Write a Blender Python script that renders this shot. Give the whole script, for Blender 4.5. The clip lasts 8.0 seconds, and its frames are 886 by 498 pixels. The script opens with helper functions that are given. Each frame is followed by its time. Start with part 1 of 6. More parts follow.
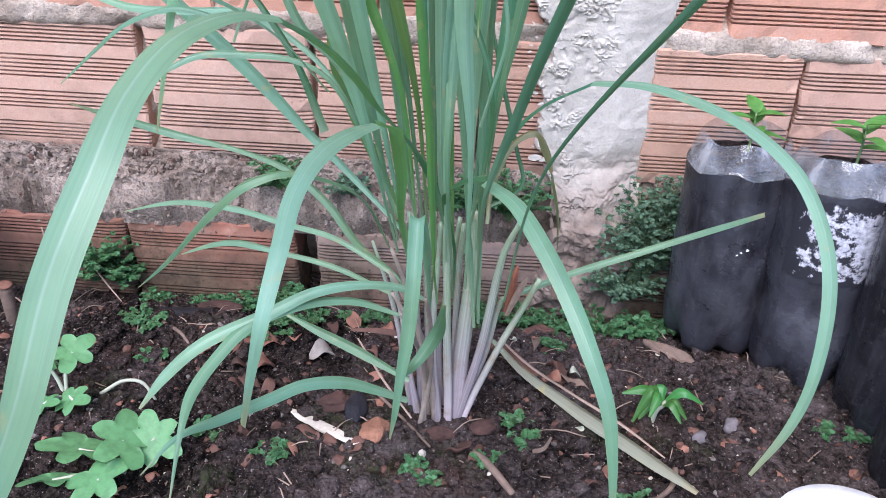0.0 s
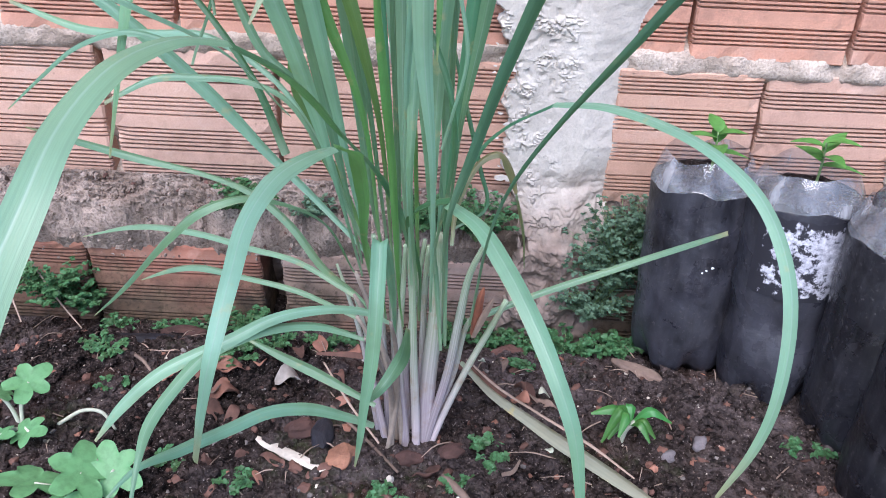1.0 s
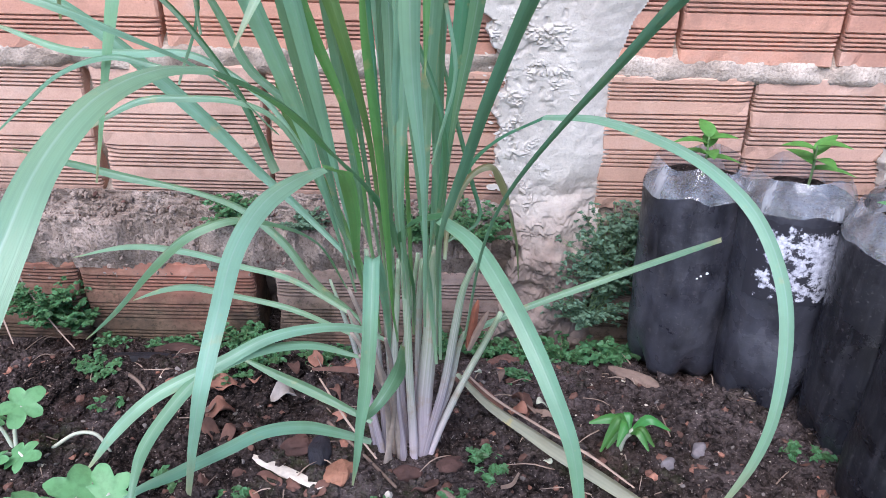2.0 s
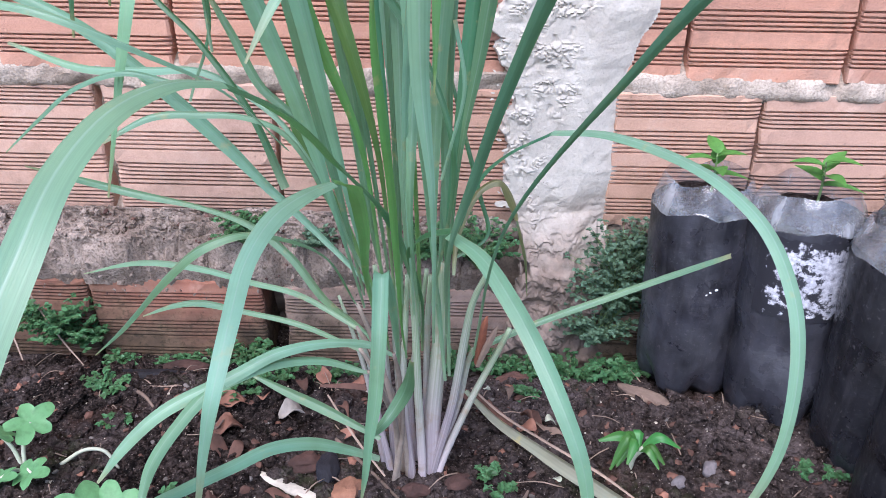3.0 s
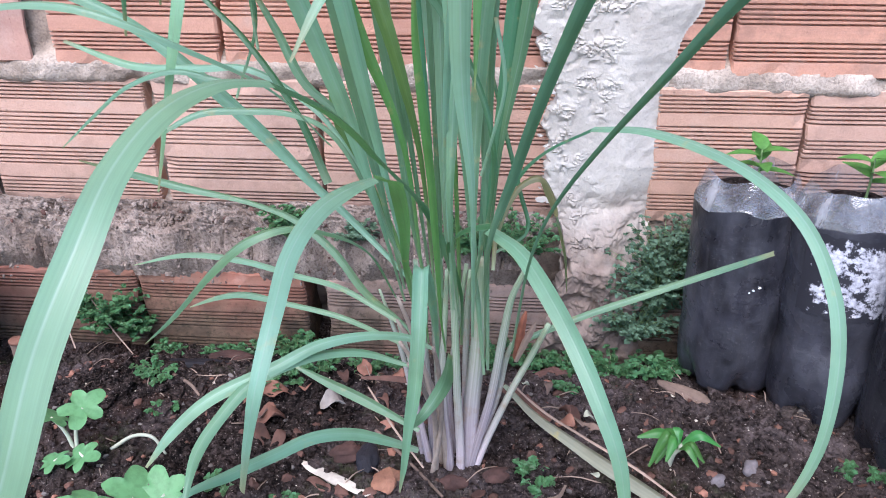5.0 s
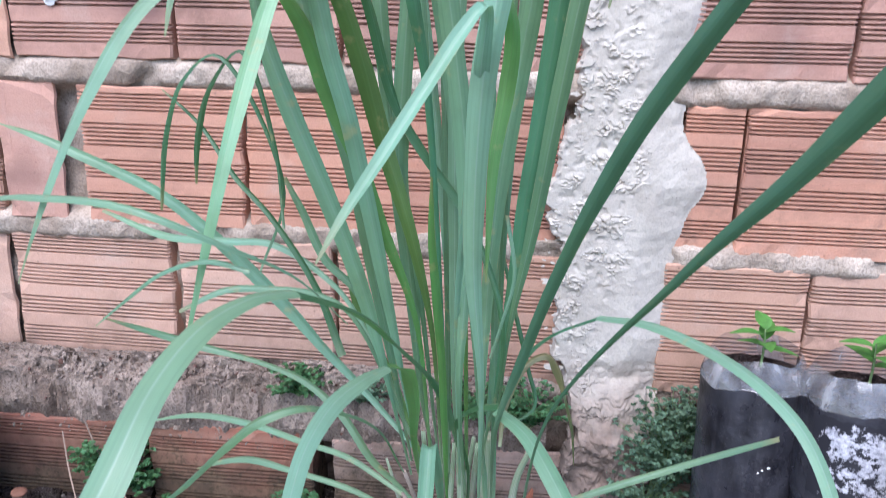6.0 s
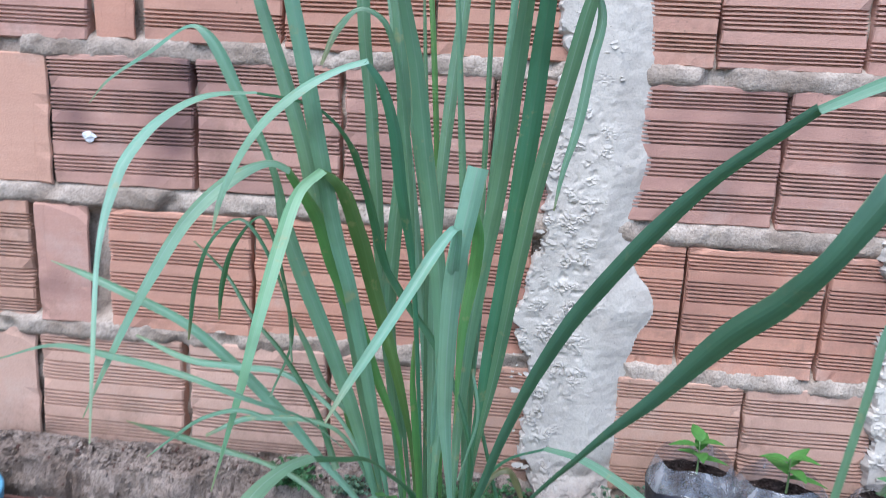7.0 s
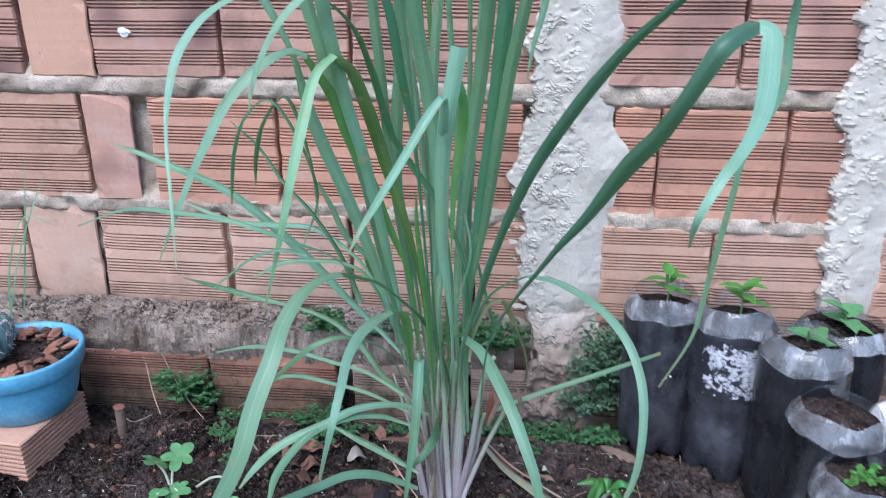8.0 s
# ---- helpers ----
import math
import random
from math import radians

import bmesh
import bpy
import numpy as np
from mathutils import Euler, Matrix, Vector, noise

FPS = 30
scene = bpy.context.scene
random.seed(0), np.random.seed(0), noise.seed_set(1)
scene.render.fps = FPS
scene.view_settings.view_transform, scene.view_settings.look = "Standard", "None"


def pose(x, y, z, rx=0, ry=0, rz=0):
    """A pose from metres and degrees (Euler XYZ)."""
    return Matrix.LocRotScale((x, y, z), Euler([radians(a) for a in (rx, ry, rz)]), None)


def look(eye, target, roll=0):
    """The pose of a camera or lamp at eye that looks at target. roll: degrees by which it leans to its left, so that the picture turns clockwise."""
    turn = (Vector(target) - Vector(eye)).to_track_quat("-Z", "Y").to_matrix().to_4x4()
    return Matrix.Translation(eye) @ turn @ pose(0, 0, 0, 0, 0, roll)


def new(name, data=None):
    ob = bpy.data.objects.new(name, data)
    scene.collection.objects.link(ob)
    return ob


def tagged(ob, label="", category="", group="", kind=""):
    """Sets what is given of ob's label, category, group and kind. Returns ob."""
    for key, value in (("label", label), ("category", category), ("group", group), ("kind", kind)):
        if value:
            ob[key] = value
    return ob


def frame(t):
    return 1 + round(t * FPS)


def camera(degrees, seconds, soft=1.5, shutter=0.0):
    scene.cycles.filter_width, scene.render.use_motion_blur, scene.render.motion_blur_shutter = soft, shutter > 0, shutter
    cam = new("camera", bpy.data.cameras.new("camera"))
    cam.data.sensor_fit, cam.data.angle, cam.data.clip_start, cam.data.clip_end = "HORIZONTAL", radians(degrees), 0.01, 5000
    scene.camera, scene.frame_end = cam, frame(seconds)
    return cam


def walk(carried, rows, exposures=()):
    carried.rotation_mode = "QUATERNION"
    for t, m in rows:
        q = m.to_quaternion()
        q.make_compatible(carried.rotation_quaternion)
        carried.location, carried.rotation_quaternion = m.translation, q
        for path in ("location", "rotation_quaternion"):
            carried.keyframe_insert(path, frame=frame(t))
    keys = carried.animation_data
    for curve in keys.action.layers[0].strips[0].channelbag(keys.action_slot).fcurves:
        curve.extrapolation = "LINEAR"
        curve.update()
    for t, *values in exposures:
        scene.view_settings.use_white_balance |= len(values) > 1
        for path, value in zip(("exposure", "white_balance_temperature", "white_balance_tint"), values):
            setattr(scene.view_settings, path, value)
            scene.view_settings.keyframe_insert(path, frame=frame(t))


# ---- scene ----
cam = camera(58.5, 8.0, soft=0.55, shutter=0.25)
METRES, EYE, TILT, LEAN, TURN = 8.0, 1.5, 0.0, 0.0, 0.0
PATH = [
    (0, (0.152, -0.986, 0.656), (0.064, 0.565, -0.253), 2.0),
    (0.5, (0.153, -0.981, 0.655), (0.097, 0.567, -0.262), 2.4),
    (1, (0.158, -0.978, 0.656), (0.131, 0.597, -0.215), 2.4),
    (1.5, (0.160, -0.975, 0.658), (0.141, 0.616, -0.183), 1.7),
    (2, (0.159, -0.971, 0.661), (0.144, 0.610, -0.200), 1.2),
    (2.2, (0.160, -0.967, 0.660), (0.152, 0.637, -0.156), 1.0),
    (3.3, (0.155, -0.974, 0.659), (0.113, 0.619, -0.175), 0.9),
    (3.5, (0.153, -0.974, 0.659), (0.108, 0.608, -0.199), 0.9),
    (4, (0.154, -0.974, 0.655), (0.089, 0.605, -0.207), 0.6),
    (4.2, (0.153, -0.973, 0.654), (0.096, 0.605, -0.211), 0.8),
    (5.5, (0.163, -0.984, 0.676), (-0.010, 0.650, -0.060), -0.1),
    (6, (0.160, -0.990, 0.699), (-0.005, 0.720, 0.161), 1.4),
    (6.3, (0.155, -1.005, 0.721), (-0.024, 0.742, 0.305), -0.6),
    (6.5, (0.150, -1.033, 0.739), (-0.001, 0.734, 0.430), 0.3),
    (7, (0.174, -1.112, 0.817), (0.033, 0.636, 0.410), 2.9),
    (7.3, (0.187, -1.178, 0.837), (-0.037, 0.540, 0.271), 2.4),
    (7.5, (0.199, -1.228, 0.835), (-0.060, 0.451, 0.240), 1.0),
    (7.7, (0.205, -1.250, 0.838), (-0.034, 0.429, 0.225), 0.5),
    (8, (0.212, -1.270, 0.843), (0.042, 0.392, 0.173), 0.1),
]
walk(cam, [(t, look(eye, target, roll)) for t, eye, target, roll in PATH], [(0, 1.32, 5980, 17), (4.6, 1.32, 5980, 17), (5.5, 1.4, 5980, 16), (6.0, 1.22, 5930, 15), (6.5, 1.07, 5800, 12), (7.0, 0.96, 5710, 10), (7.4, 0.95, 5690, 9), (8, 0.99, 5700, 9)])

# ---- world and light ----
world = bpy.data.worlds.new("world")
scene.world = world
world.use_nodes = True
wn, wl = world.node_tree.nodes, world.node_tree.links
sky = wn.new("ShaderNodeTexSky")
sky.sky_type = "NISHITA"
sky.sun_disc = False
sky.sun_elevation, sky.sun_rotation = radians(58), radians(200)
sky.air_density, sky.dust_density = 1.0, 1.2
wl.new(sky.outputs[0], wn["Background"].inputs[0])
wn["Background"].inputs[1].default_value = 0.15
sun_data = bpy.data.lights.new("sun", "SUN")
sun_data.energy, sun_data.angle, sun_data.color = 2.0, radians(50), (1.0, 0.97, 0.94)
sun = new("sun", sun_data)
sun.matrix_world = look((-0.8, -2.6, 4.2), (0, 0, 0))

# ---- materials ----


class Nodes:
    """A node material under construction."""

    def __init__(self, name, rough=0.8, metal=0.0, spec=0.5):
        self.mat = bpy.data.materials.new(name)
        self.mat.use_nodes = True
        self.tree = self.mat.node_tree
        self.n, self.l = self.tree.nodes, self.tree.links
        self.bsdf = self.n["Principled BSDF"]
        self.bsdf.inputs["Roughness"].default_value = rough
        self.bsdf.inputs["Metallic"].default_value = metal
        self.bsdf.inputs["Specular IOR Level"].default_value = spec
        self.coord = self.n.new("ShaderNodeTexCoord")

    def put(self, socket, value):
        if isinstance(value, bpy.types.NodeSocket):
            self.l.new(value, socket)
        else:
            socket.default_value = value

    def space(self, kind="Object", scale=(1, 1, 1)):
        m = self.n.new("ShaderNodeMapping")
        m.inputs["Scale"].default_value = scale
        self.l.new(self.coord.outputs[kind], m.inputs[0])
        return m.outputs[0]

    def place(self, scale=(1, 1, 1)):
        """World position."""
        g = self.n.new("ShaderNodeNewGeometry")
        m = self.n.new("ShaderNodeMapping")
        m.inputs["Scale"].default_value = scale
        self.l.new(g.outputs["Position"], m.inputs[0])
        return m.outputs[0]

    def noise(self, vec, scale, detail=4.0, rough=0.55, colour=False):
        t = self.n.new("ShaderNodeTexNoise")
        t.inputs["Scale"].default_value, t.inputs["Detail"].default_value, t.inputs["Roughness"].default_value = scale, detail, rough
        self.l.new(vec, t.inputs["Vector"])
        return t.outputs["Color" if colour else "Fac"]

    def cells(self, vec, scale, out="Distance"):
        t = self.n.new("ShaderNodeTexVoronoi")
        t.inputs["Scale"].default_value = scale
        self.l.new(vec, t.inputs["Vector"])
        return t.outputs[out]

    def ramp(self, fac, *stops):
        r = self.n.new("ShaderNodeValToRGB")
        while len(r.color_ramp.elements) < len(stops):
            r.color_ramp.elements.new(0.5)
        for e, (p, c) in zip(r.color_ramp.elements, stops):
            e.position = p
            e.color = (c, c, c, 1) if isinstance(c, (int, float)) else (*c, 1)
        self.l.new(fac, r.inputs[0])
        return r.outputs[0]

    def mix(self, fac, a, b, how="MIX"):
        m = self.n.new("ShaderNodeMix")
        m.data_type, m.blend_type = "RGBA", how
        self.put(m.inputs[0], fac)
        for socket, v in ((m.inputs[6], a), (m.inputs[7], b)):
            self.put(socket, (*v, 1) if isinstance(v, tuple) else v)
        return m.outputs[2]

    def math(self, op, a, b=0.0):
        m = self.n.new("ShaderNodeMath")
        m.operation = op
        self.put(m.inputs[0], a)
        self.put(m.inputs[1], b)
        return m.outputs[0]

    def random(self):
        return self.n.new("ShaderNodeObjectInfo").outputs["Random"]

    def island(self):
        return self.n.new("ShaderNodeNewGeometry").outputs["Random Per Island"]

    def shift(self, fac, colour, hue=0.03, value=0.4):
        """Vary a colour by a 0..1 value."""
        h = self.n.new("ShaderNodeHueSaturation")
        self.put(h.inputs["Hue"], self.math("MULTIPLY_ADD", fac, hue))
        h.inputs["Hue"].links[0].from_node.inputs[2].default_value = 0.5 - hue / 2
        self.put(h.inputs["Value"], self.math("MULTIPLY_ADD", fac, value))
        h.inputs["Value"].links[0].from_node.inputs[2].default_value = 1 - value / 2
        self.put(h.inputs["Color"], (*colour, 1) if isinstance(colour, tuple) else colour)
        return h.outputs[0]

    def bump(self, height, strength=0.4, distance=0.003):
        b = self.n.new("ShaderNodeBump")
        b.inputs["Strength"].default_value, b.inputs["Distance"].default_value = strength, distance
        self.l.new(height, b.inputs["Height"])
        self.l.new(b.outputs[0], self.bsdf.inputs["Normal"])
        return b.outputs[0]

    def colour(self, value):
        self.put(self.bsdf.inputs["Base Color"], (*value, 1) if isinstance(value, tuple) else value)
        return self

    def rough(self, value):
        self.put(self.bsdf.inputs["Roughness"], value)
        return self


def plain(name, colour, rough=0.7, var=0.25, scale=40.0, bump=0.3, spec=0.4):
    k = Nodes(name, rough, spec=spec)
    v = k.place()
    big, fine = k.noise(v, scale * 0.2), k.noise(v, scale * 3)
    c = k.mix(k.ramp(big, (0.35, 0.0), (0.65, 1.0)), tuple(x * (1 - var) for x in colour), tuple(min(1, x * (1 + var)) for x in colour))
    k.colour(k.mix(0.35, c, k.ramp(fine, (0.3, 0.25), (0.7, 0.9)), "MULTIPLY"))
    k.bump(fine, bump, 0.002)
    return k.mat


def brick_material(name, tones, burnt, wet=0.92, rise=(0.2, 0.39)):
    k = Nodes(name, 0.9, spec=0.25)
    w, r = k.place(), k.random()
    base = k.ramp(r, *[(i / (len(tones) - 1), tone) for i, tone in enumerate(tones)])
    streak = k.noise(k.place((3, 3, 60)), 2.2, 3)
    base = k.mix(k.ramp(streak, (0.35, 0.0), (0.7, 0.3)), base, (0.62, 0.38, 0.28))
    # kiln-burnt hearts on some of the bricks
    burn = k.ramp(k.noise(w, 5.2, 2), (0.47, 0.0), (0.66, 1.0))
    some = k.ramp(k.math("FRACT", k.math("MULTIPLY", r, 7.3)), (0.3, burnt * 0.4), (0.6, burnt))
    base = k.mix(k.math("MULTIPLY", burn, some), base, (0.13, 0.075, 0.075))
    pale = k.ramp(k.noise(w, 9, 5, 0.65), (0.55, 0.0), (0.72, 0.32))
    base = k.mix(pale, base, (0.57, 0.485, 0.42))
    grain = k.noise(w, 420, 3)
    base = k.mix(k.ramp(grain, (0.3, 0.2), (0.62, 0.0)), base, (0.24, 0.1, 0.07))
    # damp, mossy foot of the wall
    up = k.n.new("ShaderNodeSeparateXYZ")
    k.l.new(w, up.inputs[0])
    low = k.math("ADD", up.outputs[2], k.math("MULTIPLY", k.noise(w, 11, 4), 0.22))
    damp = k.ramp(low, (rise[0], wet), (rise[1], 0.0))
    base = k.mix(damp, base, k.mix(k.ramp(k.noise(w, 26, 4, 0.65), (0.35, 0.0), (0.65, 1.0)), (0.045, 0.036, 0.026), (0.155, 0.108, 0.07)))
    base = k.mix(k.math("MULTIPLY", damp, k.ramp(k.noise(w, 120, 5, 0.7), (0.5, 0.0), (0.66, 0.75))), base, (0.022, 0.022, 0.013))
    soot = k.math("MULTIPLY", k.ramp(k.noise(w, 6, 3), (0.5, 0.0), (0.66, 0.6)), k.ramp(k.noise(w, 55, 5, 0.7), (0.42, 0.0), (0.62, 1.0)))
    base = k.mix(soot, base, (0.24, 0.14, 0.105))
    spots = k.ramp(k.cells(w, 75), (0.06, 0.6), (0.16, 0.0))
    base = k.mix(k.math("MULTIPLY", spots, k.ramp(k.noise(w, 7), (0.5, 0.0), (0.65, 1.0))), base, (0.12, 0.08, 0.06))
    k.colour(base)
    k.bump(k.math("ADD", grain, k.noise(w, 60, 4)), 0.45, 0.0018)
    return k.mat


def mortar_material(name, light, dark, dirt=True, grain=1.0, rise=(0.17, 0.34)):
    k = Nodes(name, 0.95, spec=0.2)
    w = k.place()
    c = k.mix(k.ramp(k.noise(w, 14, 5, 0.6), (0.35, 0.0), (0.65, 1.0)), dark, light)
    grit = k.noise(w, 300, 3)
    c = k.mix(k.ramp(grit, (0.32, 0.45 * grain), (0.55, 0.0)), c, tuple(x * 0.45 for x in dark))
    pores = k.ramp(k.cells(w, 120), (0.04, 0.7), (0.13, 0.0))
    c = k.mix(k.math("MULTIPLY", pores, k.ramp(k.noise(w, 22), (0.45, 0.0), (0.6, 1.0))), c, (0.12, 0.11, 0.105))
    if dirt:
        up = k.n.new("ShaderNodeSeparateXYZ")
        k.l.new(w, up.inputs[0])
        low = k.math("ADD", up.outputs[2], k.math("MULTIPLY", k.noise(w, 13, 4), 0.2))
        c = k.mix(k.ramp(low, (rise[0], 0.9), (rise[1], 0.0)), c, k.mix(k.ramp(k.noise(w, 40, 4), (0.35, 0.0), (0.65, 1.0)), (0.09, 0.062, 0.05), (0.26, 0.185, 0.15)))
    k.colour(c)
    k.bump(k.math("ADD", grit, k.noise(w, 70, 5, 0.65)), 0.6 * grain, 0.003)
    return k.mat


def soil_material():
    """Dark crumbly garden earth: black hollows, brown crumbs, pale grit and a bloom of moss."""
    k = Nodes("garden_soil", 0.95, spec=0.06)
    w = k.place()
    c = k.mix(k.ramp(k.noise(w, 8, 5, 0.6), (0.36, 0.0), (0.64, 1.0)), (0.006, 0.0048, 0.0044), (0.052, 0.038, 0.034))
    c = k.mix(k.ramp(k.noise(w, 150, 5, 0.7), (0.47, 0.0), (0.68, 0.8)), c, (0.115, 0.085, 0.076))
    crumbs = k.cells(w, 240)
    c = k.mix(k.ramp(crumbs, (0.03, 0.5), (0.2, 0.0)), c, (0.1, 0.07, 0.058))
    c = k.mix(k.ramp(k.noise(w, 75, 4, 0.65), (0.32, 0.95), (0.5, 0.0)), c, (0.0035, 0.003, 0.003))
    c = k.mix(k.ramp(k.noise(w, 13, 4), (0.56, 0.0), (0.72, 0.5)), c, (0.075, 0.034, 0.022))
    dry = k.ramp(k.noise(w, 5, 4, 0.6), (0.45, 0.0), (0.62, 0.75))
    c = k.mix(k.math("MULTIPLY", dry, k.ramp(k.noise(w, 48, 4, 0.7), (0.38, 0.0), (0.6, 1.0))), c, (0.175, 0.137, 0.132))
    c = k.mix(k.ramp(k.noise(w, 330, 2), (0.64, 0.0), (0.72, 0.85)), c, (0.34, 0.28, 0.25))
    moss = k.math("MULTIPLY", k.ramp(k.noise(w, 9, 3), (0.56, 0.0), (0.68, 0.6)), k.ramp(k.noise(w, 90, 4, 0.7), (0.42, 0.0), (0.6, 1.0)))
    c = k.mix(moss, c, (0.045, 0.06, 0.022))
    k.colour(c)
    k.bump(k.math("ADD", k.noise(w, 210, 5, 0.75), k.math("MULTIPLY", crumbs, 0.8)), 1.0, 0.007)
    return k.mat


def leaf_material(name, colour, rib, dry=0.12, tip_dry=0.6):
    """Long grass blade: fine parallel veins, a pale midrib and scorched flecks; u runs across, v along."""
    k = Nodes(name, 0.4, spec=0.65)
    uv = k.n.new("ShaderNodeSeparateXYZ")
    k.l.new(k.coord.outputs["UV"], uv.inputs[0])
    r, w = k.random(), k.place()
    c = k.shift(r, colour, 0.06, 0.75)
    c = k.mix(k.ramp(k.noise(w, 6, 3), (0.45, 0.0), (0.7, 0.5)), c, tuple((x * 1.35, x * 1.05, x * 0.75)[i] for i, x in enumerate(colour)))
    m = k.n.new("ShaderNodeMapping")
    m.inputs["Scale"].default_value = (34, 2.0, 1)
    k.l.new(k.coord.outputs["UV"], m.inputs[0])
    veins = k.noise(m.outputs[0], 1.0, 3)
    c = k.mix(k.ramp(veins, (0.35, 0.0), (0.68, 0.1)), c, tuple(min(1, x * 1.6 + 0.02) for x in colour))
    wide = k.n.new("ShaderNodeMapping")
    wide.inputs["Scale"].default_value = (7, 1.3, 1)
    k.l.new(k.coord.outputs["UV"], wide.inputs[0])
    band = k.noise(wide.outputs[0], 1.0, 2)
    c = k.mix(k.ramp(band, (0.48, 0.0), (0.66, 0.28)), c, tuple(x * 0.6 for x in colour))
    c = k.mix(k.ramp(band, (0.3, 0.25), (0.46, 0.0)), c, tuple(min(1, x * 1.45 + 0.015) for x in colour))
    mid = k.math("ABSOLUTE", k.math("SUBTRACT", uv.outputs[0], 0.5))
    c = k.mix(k.ramp(mid, (0.0, 0.3), (0.03, 0.2), (0.06, 0.0)), c, rib)
    c = k.mix(k.ramp(k.noise(w, 24, 3), (0.5, 0.0), (0.72, 0.4)), c, tuple(x * 0.6 for x in colour))
    fleck = k.ramp(k.noise(w, 46, 4, 0.6), (0.63, 0.0), (0.71, 1.0))
    c = k.mix(k.math("MULTIPLY", fleck, dry * 3.5), c, (0.42, 0.36, 0.16))
    tip = k.ramp(uv.outputs[1], (0.93, 0.0), (1.0, tip_dry))
    c = k.mix(tip, c, (0.36, 0.27, 0.13))
    base = k.ramp(uv.outputs[1], (0.0, 0.6), (0.05, 0.3), (0.13, 0.0))
    c = k.mix(base, c, (0.32, 0.42, 0.28))
    worn = k.math("ADD", mid, k.math("MULTIPLY", k.math("SUBTRACT", k.noise(w, 16, 4, 0.65), 0.5), 0.42))
    edge = k.ramp(worn, (0.49, 0.0), (0.55, 0.6))
    c = k.mix(edge, c, (0.36, 0.35, 0.19))
    k.colour(c)
    k.rough(k.ramp(veins, (0.3, 0.36), (0.7, 0.46)))
    normal = k.bump(k.math("ADD", veins, k.ramp(mid, (0.0, 1.0), (0.07, 0.0))), 0.18, 0.0012)
    light = k.n.new("ShaderNodeBsdfTranslucent")
    k.l.new(k.mix(0.5, c, (0.16, 0.4, 0.1)), light.inputs[0])
    k.l.new(normal, light.inputs["Normal"])
    both = k.n.new("ShaderNodeMixShader")
    both.inputs[0].default_value = 0.36
    k.l.new(k.bsdf.outputs[0], both.inputs[1])
    k.l.new(light.outputs[0], both.inputs[2])
    k.l.new(both.outputs[0], k.n["Material Output"].inputs[0])
    return k.mat


def foliage_material(name, colour):
    k = Nodes(name, 0.5, spec=0.4)
    c = k.shift(k.island(), colour, 0.05, 0.9)
    c = k.mix(k.ramp(k.noise(k.place(), 130, 3), (0.45, 0.0), (0.7, 0.5)), c, tuple(x * 0.5 for x in colour))
    k.colour(c)
    light = k.n.new("ShaderNodeBsdfTranslucent")
    k.l.new(c, light.inputs[0])
    both = k.n.new("ShaderNodeMixShader")
    both.inputs[0].default_value = 0.25
    k.l.new(k.bsdf.outputs[0], both.inputs[1])
    k.l.new(light.outputs[0], both.inputs[2])
    k.l.new(both.outputs[0], k.n["Material Output"].inputs[0])
    return k.mat


def sheath_material():
    k = Nodes("stalk_sheath", 0.5, spec=0.4)
    uv = k.n.new("ShaderNodeSeparateXYZ")
    k.l.new(k.coord.outputs["UV"], uv.inputs[0])
    m = k.n.new("ShaderNodeMapping")
    m.inputs["Scale"].default_value = (22, 1.2, 1)
    k.l.new(k.coord.outputs["UV"], m.inputs[0])
    streak = k.noise(m.outputs[0], 1.0, 3)
    low = k.shift(k.random(), (0.4, 0.335, 0.355), 0.06, 0.7)
    up = k.n.new("ShaderNodeSeparateXYZ")
    k.l.new(k.place(), up.inputs[0])
    young = k.ramp(k.math("ADD", up.outputs[2], k.math("MULTIPLY", k.random(), 0.08)), (0.15, 0.0), (0.29, 1.0))
    c = k.mix(young, low, (0.22, 0.31, 0.18))
    c = k.mix(k.ramp(streak, (0.45, 0.0), (0.72, 0.5)), c, (0.62, 0.56, 0.55))
    c = k.mix(k.ramp(streak, (0.22, 0.6), (0.36, 0.0)), c, (0.16, 0.1, 0.1))
    c = k.mix(k.ramp(k.noise(k.place(), 60, 4), (0.55, 0.0), (0.75, 0.6)), c, (0.3, 0.21, 0.13))
    k.colour(c)
    k.bump(streak, 0.4, 0.001)
    return k.mat


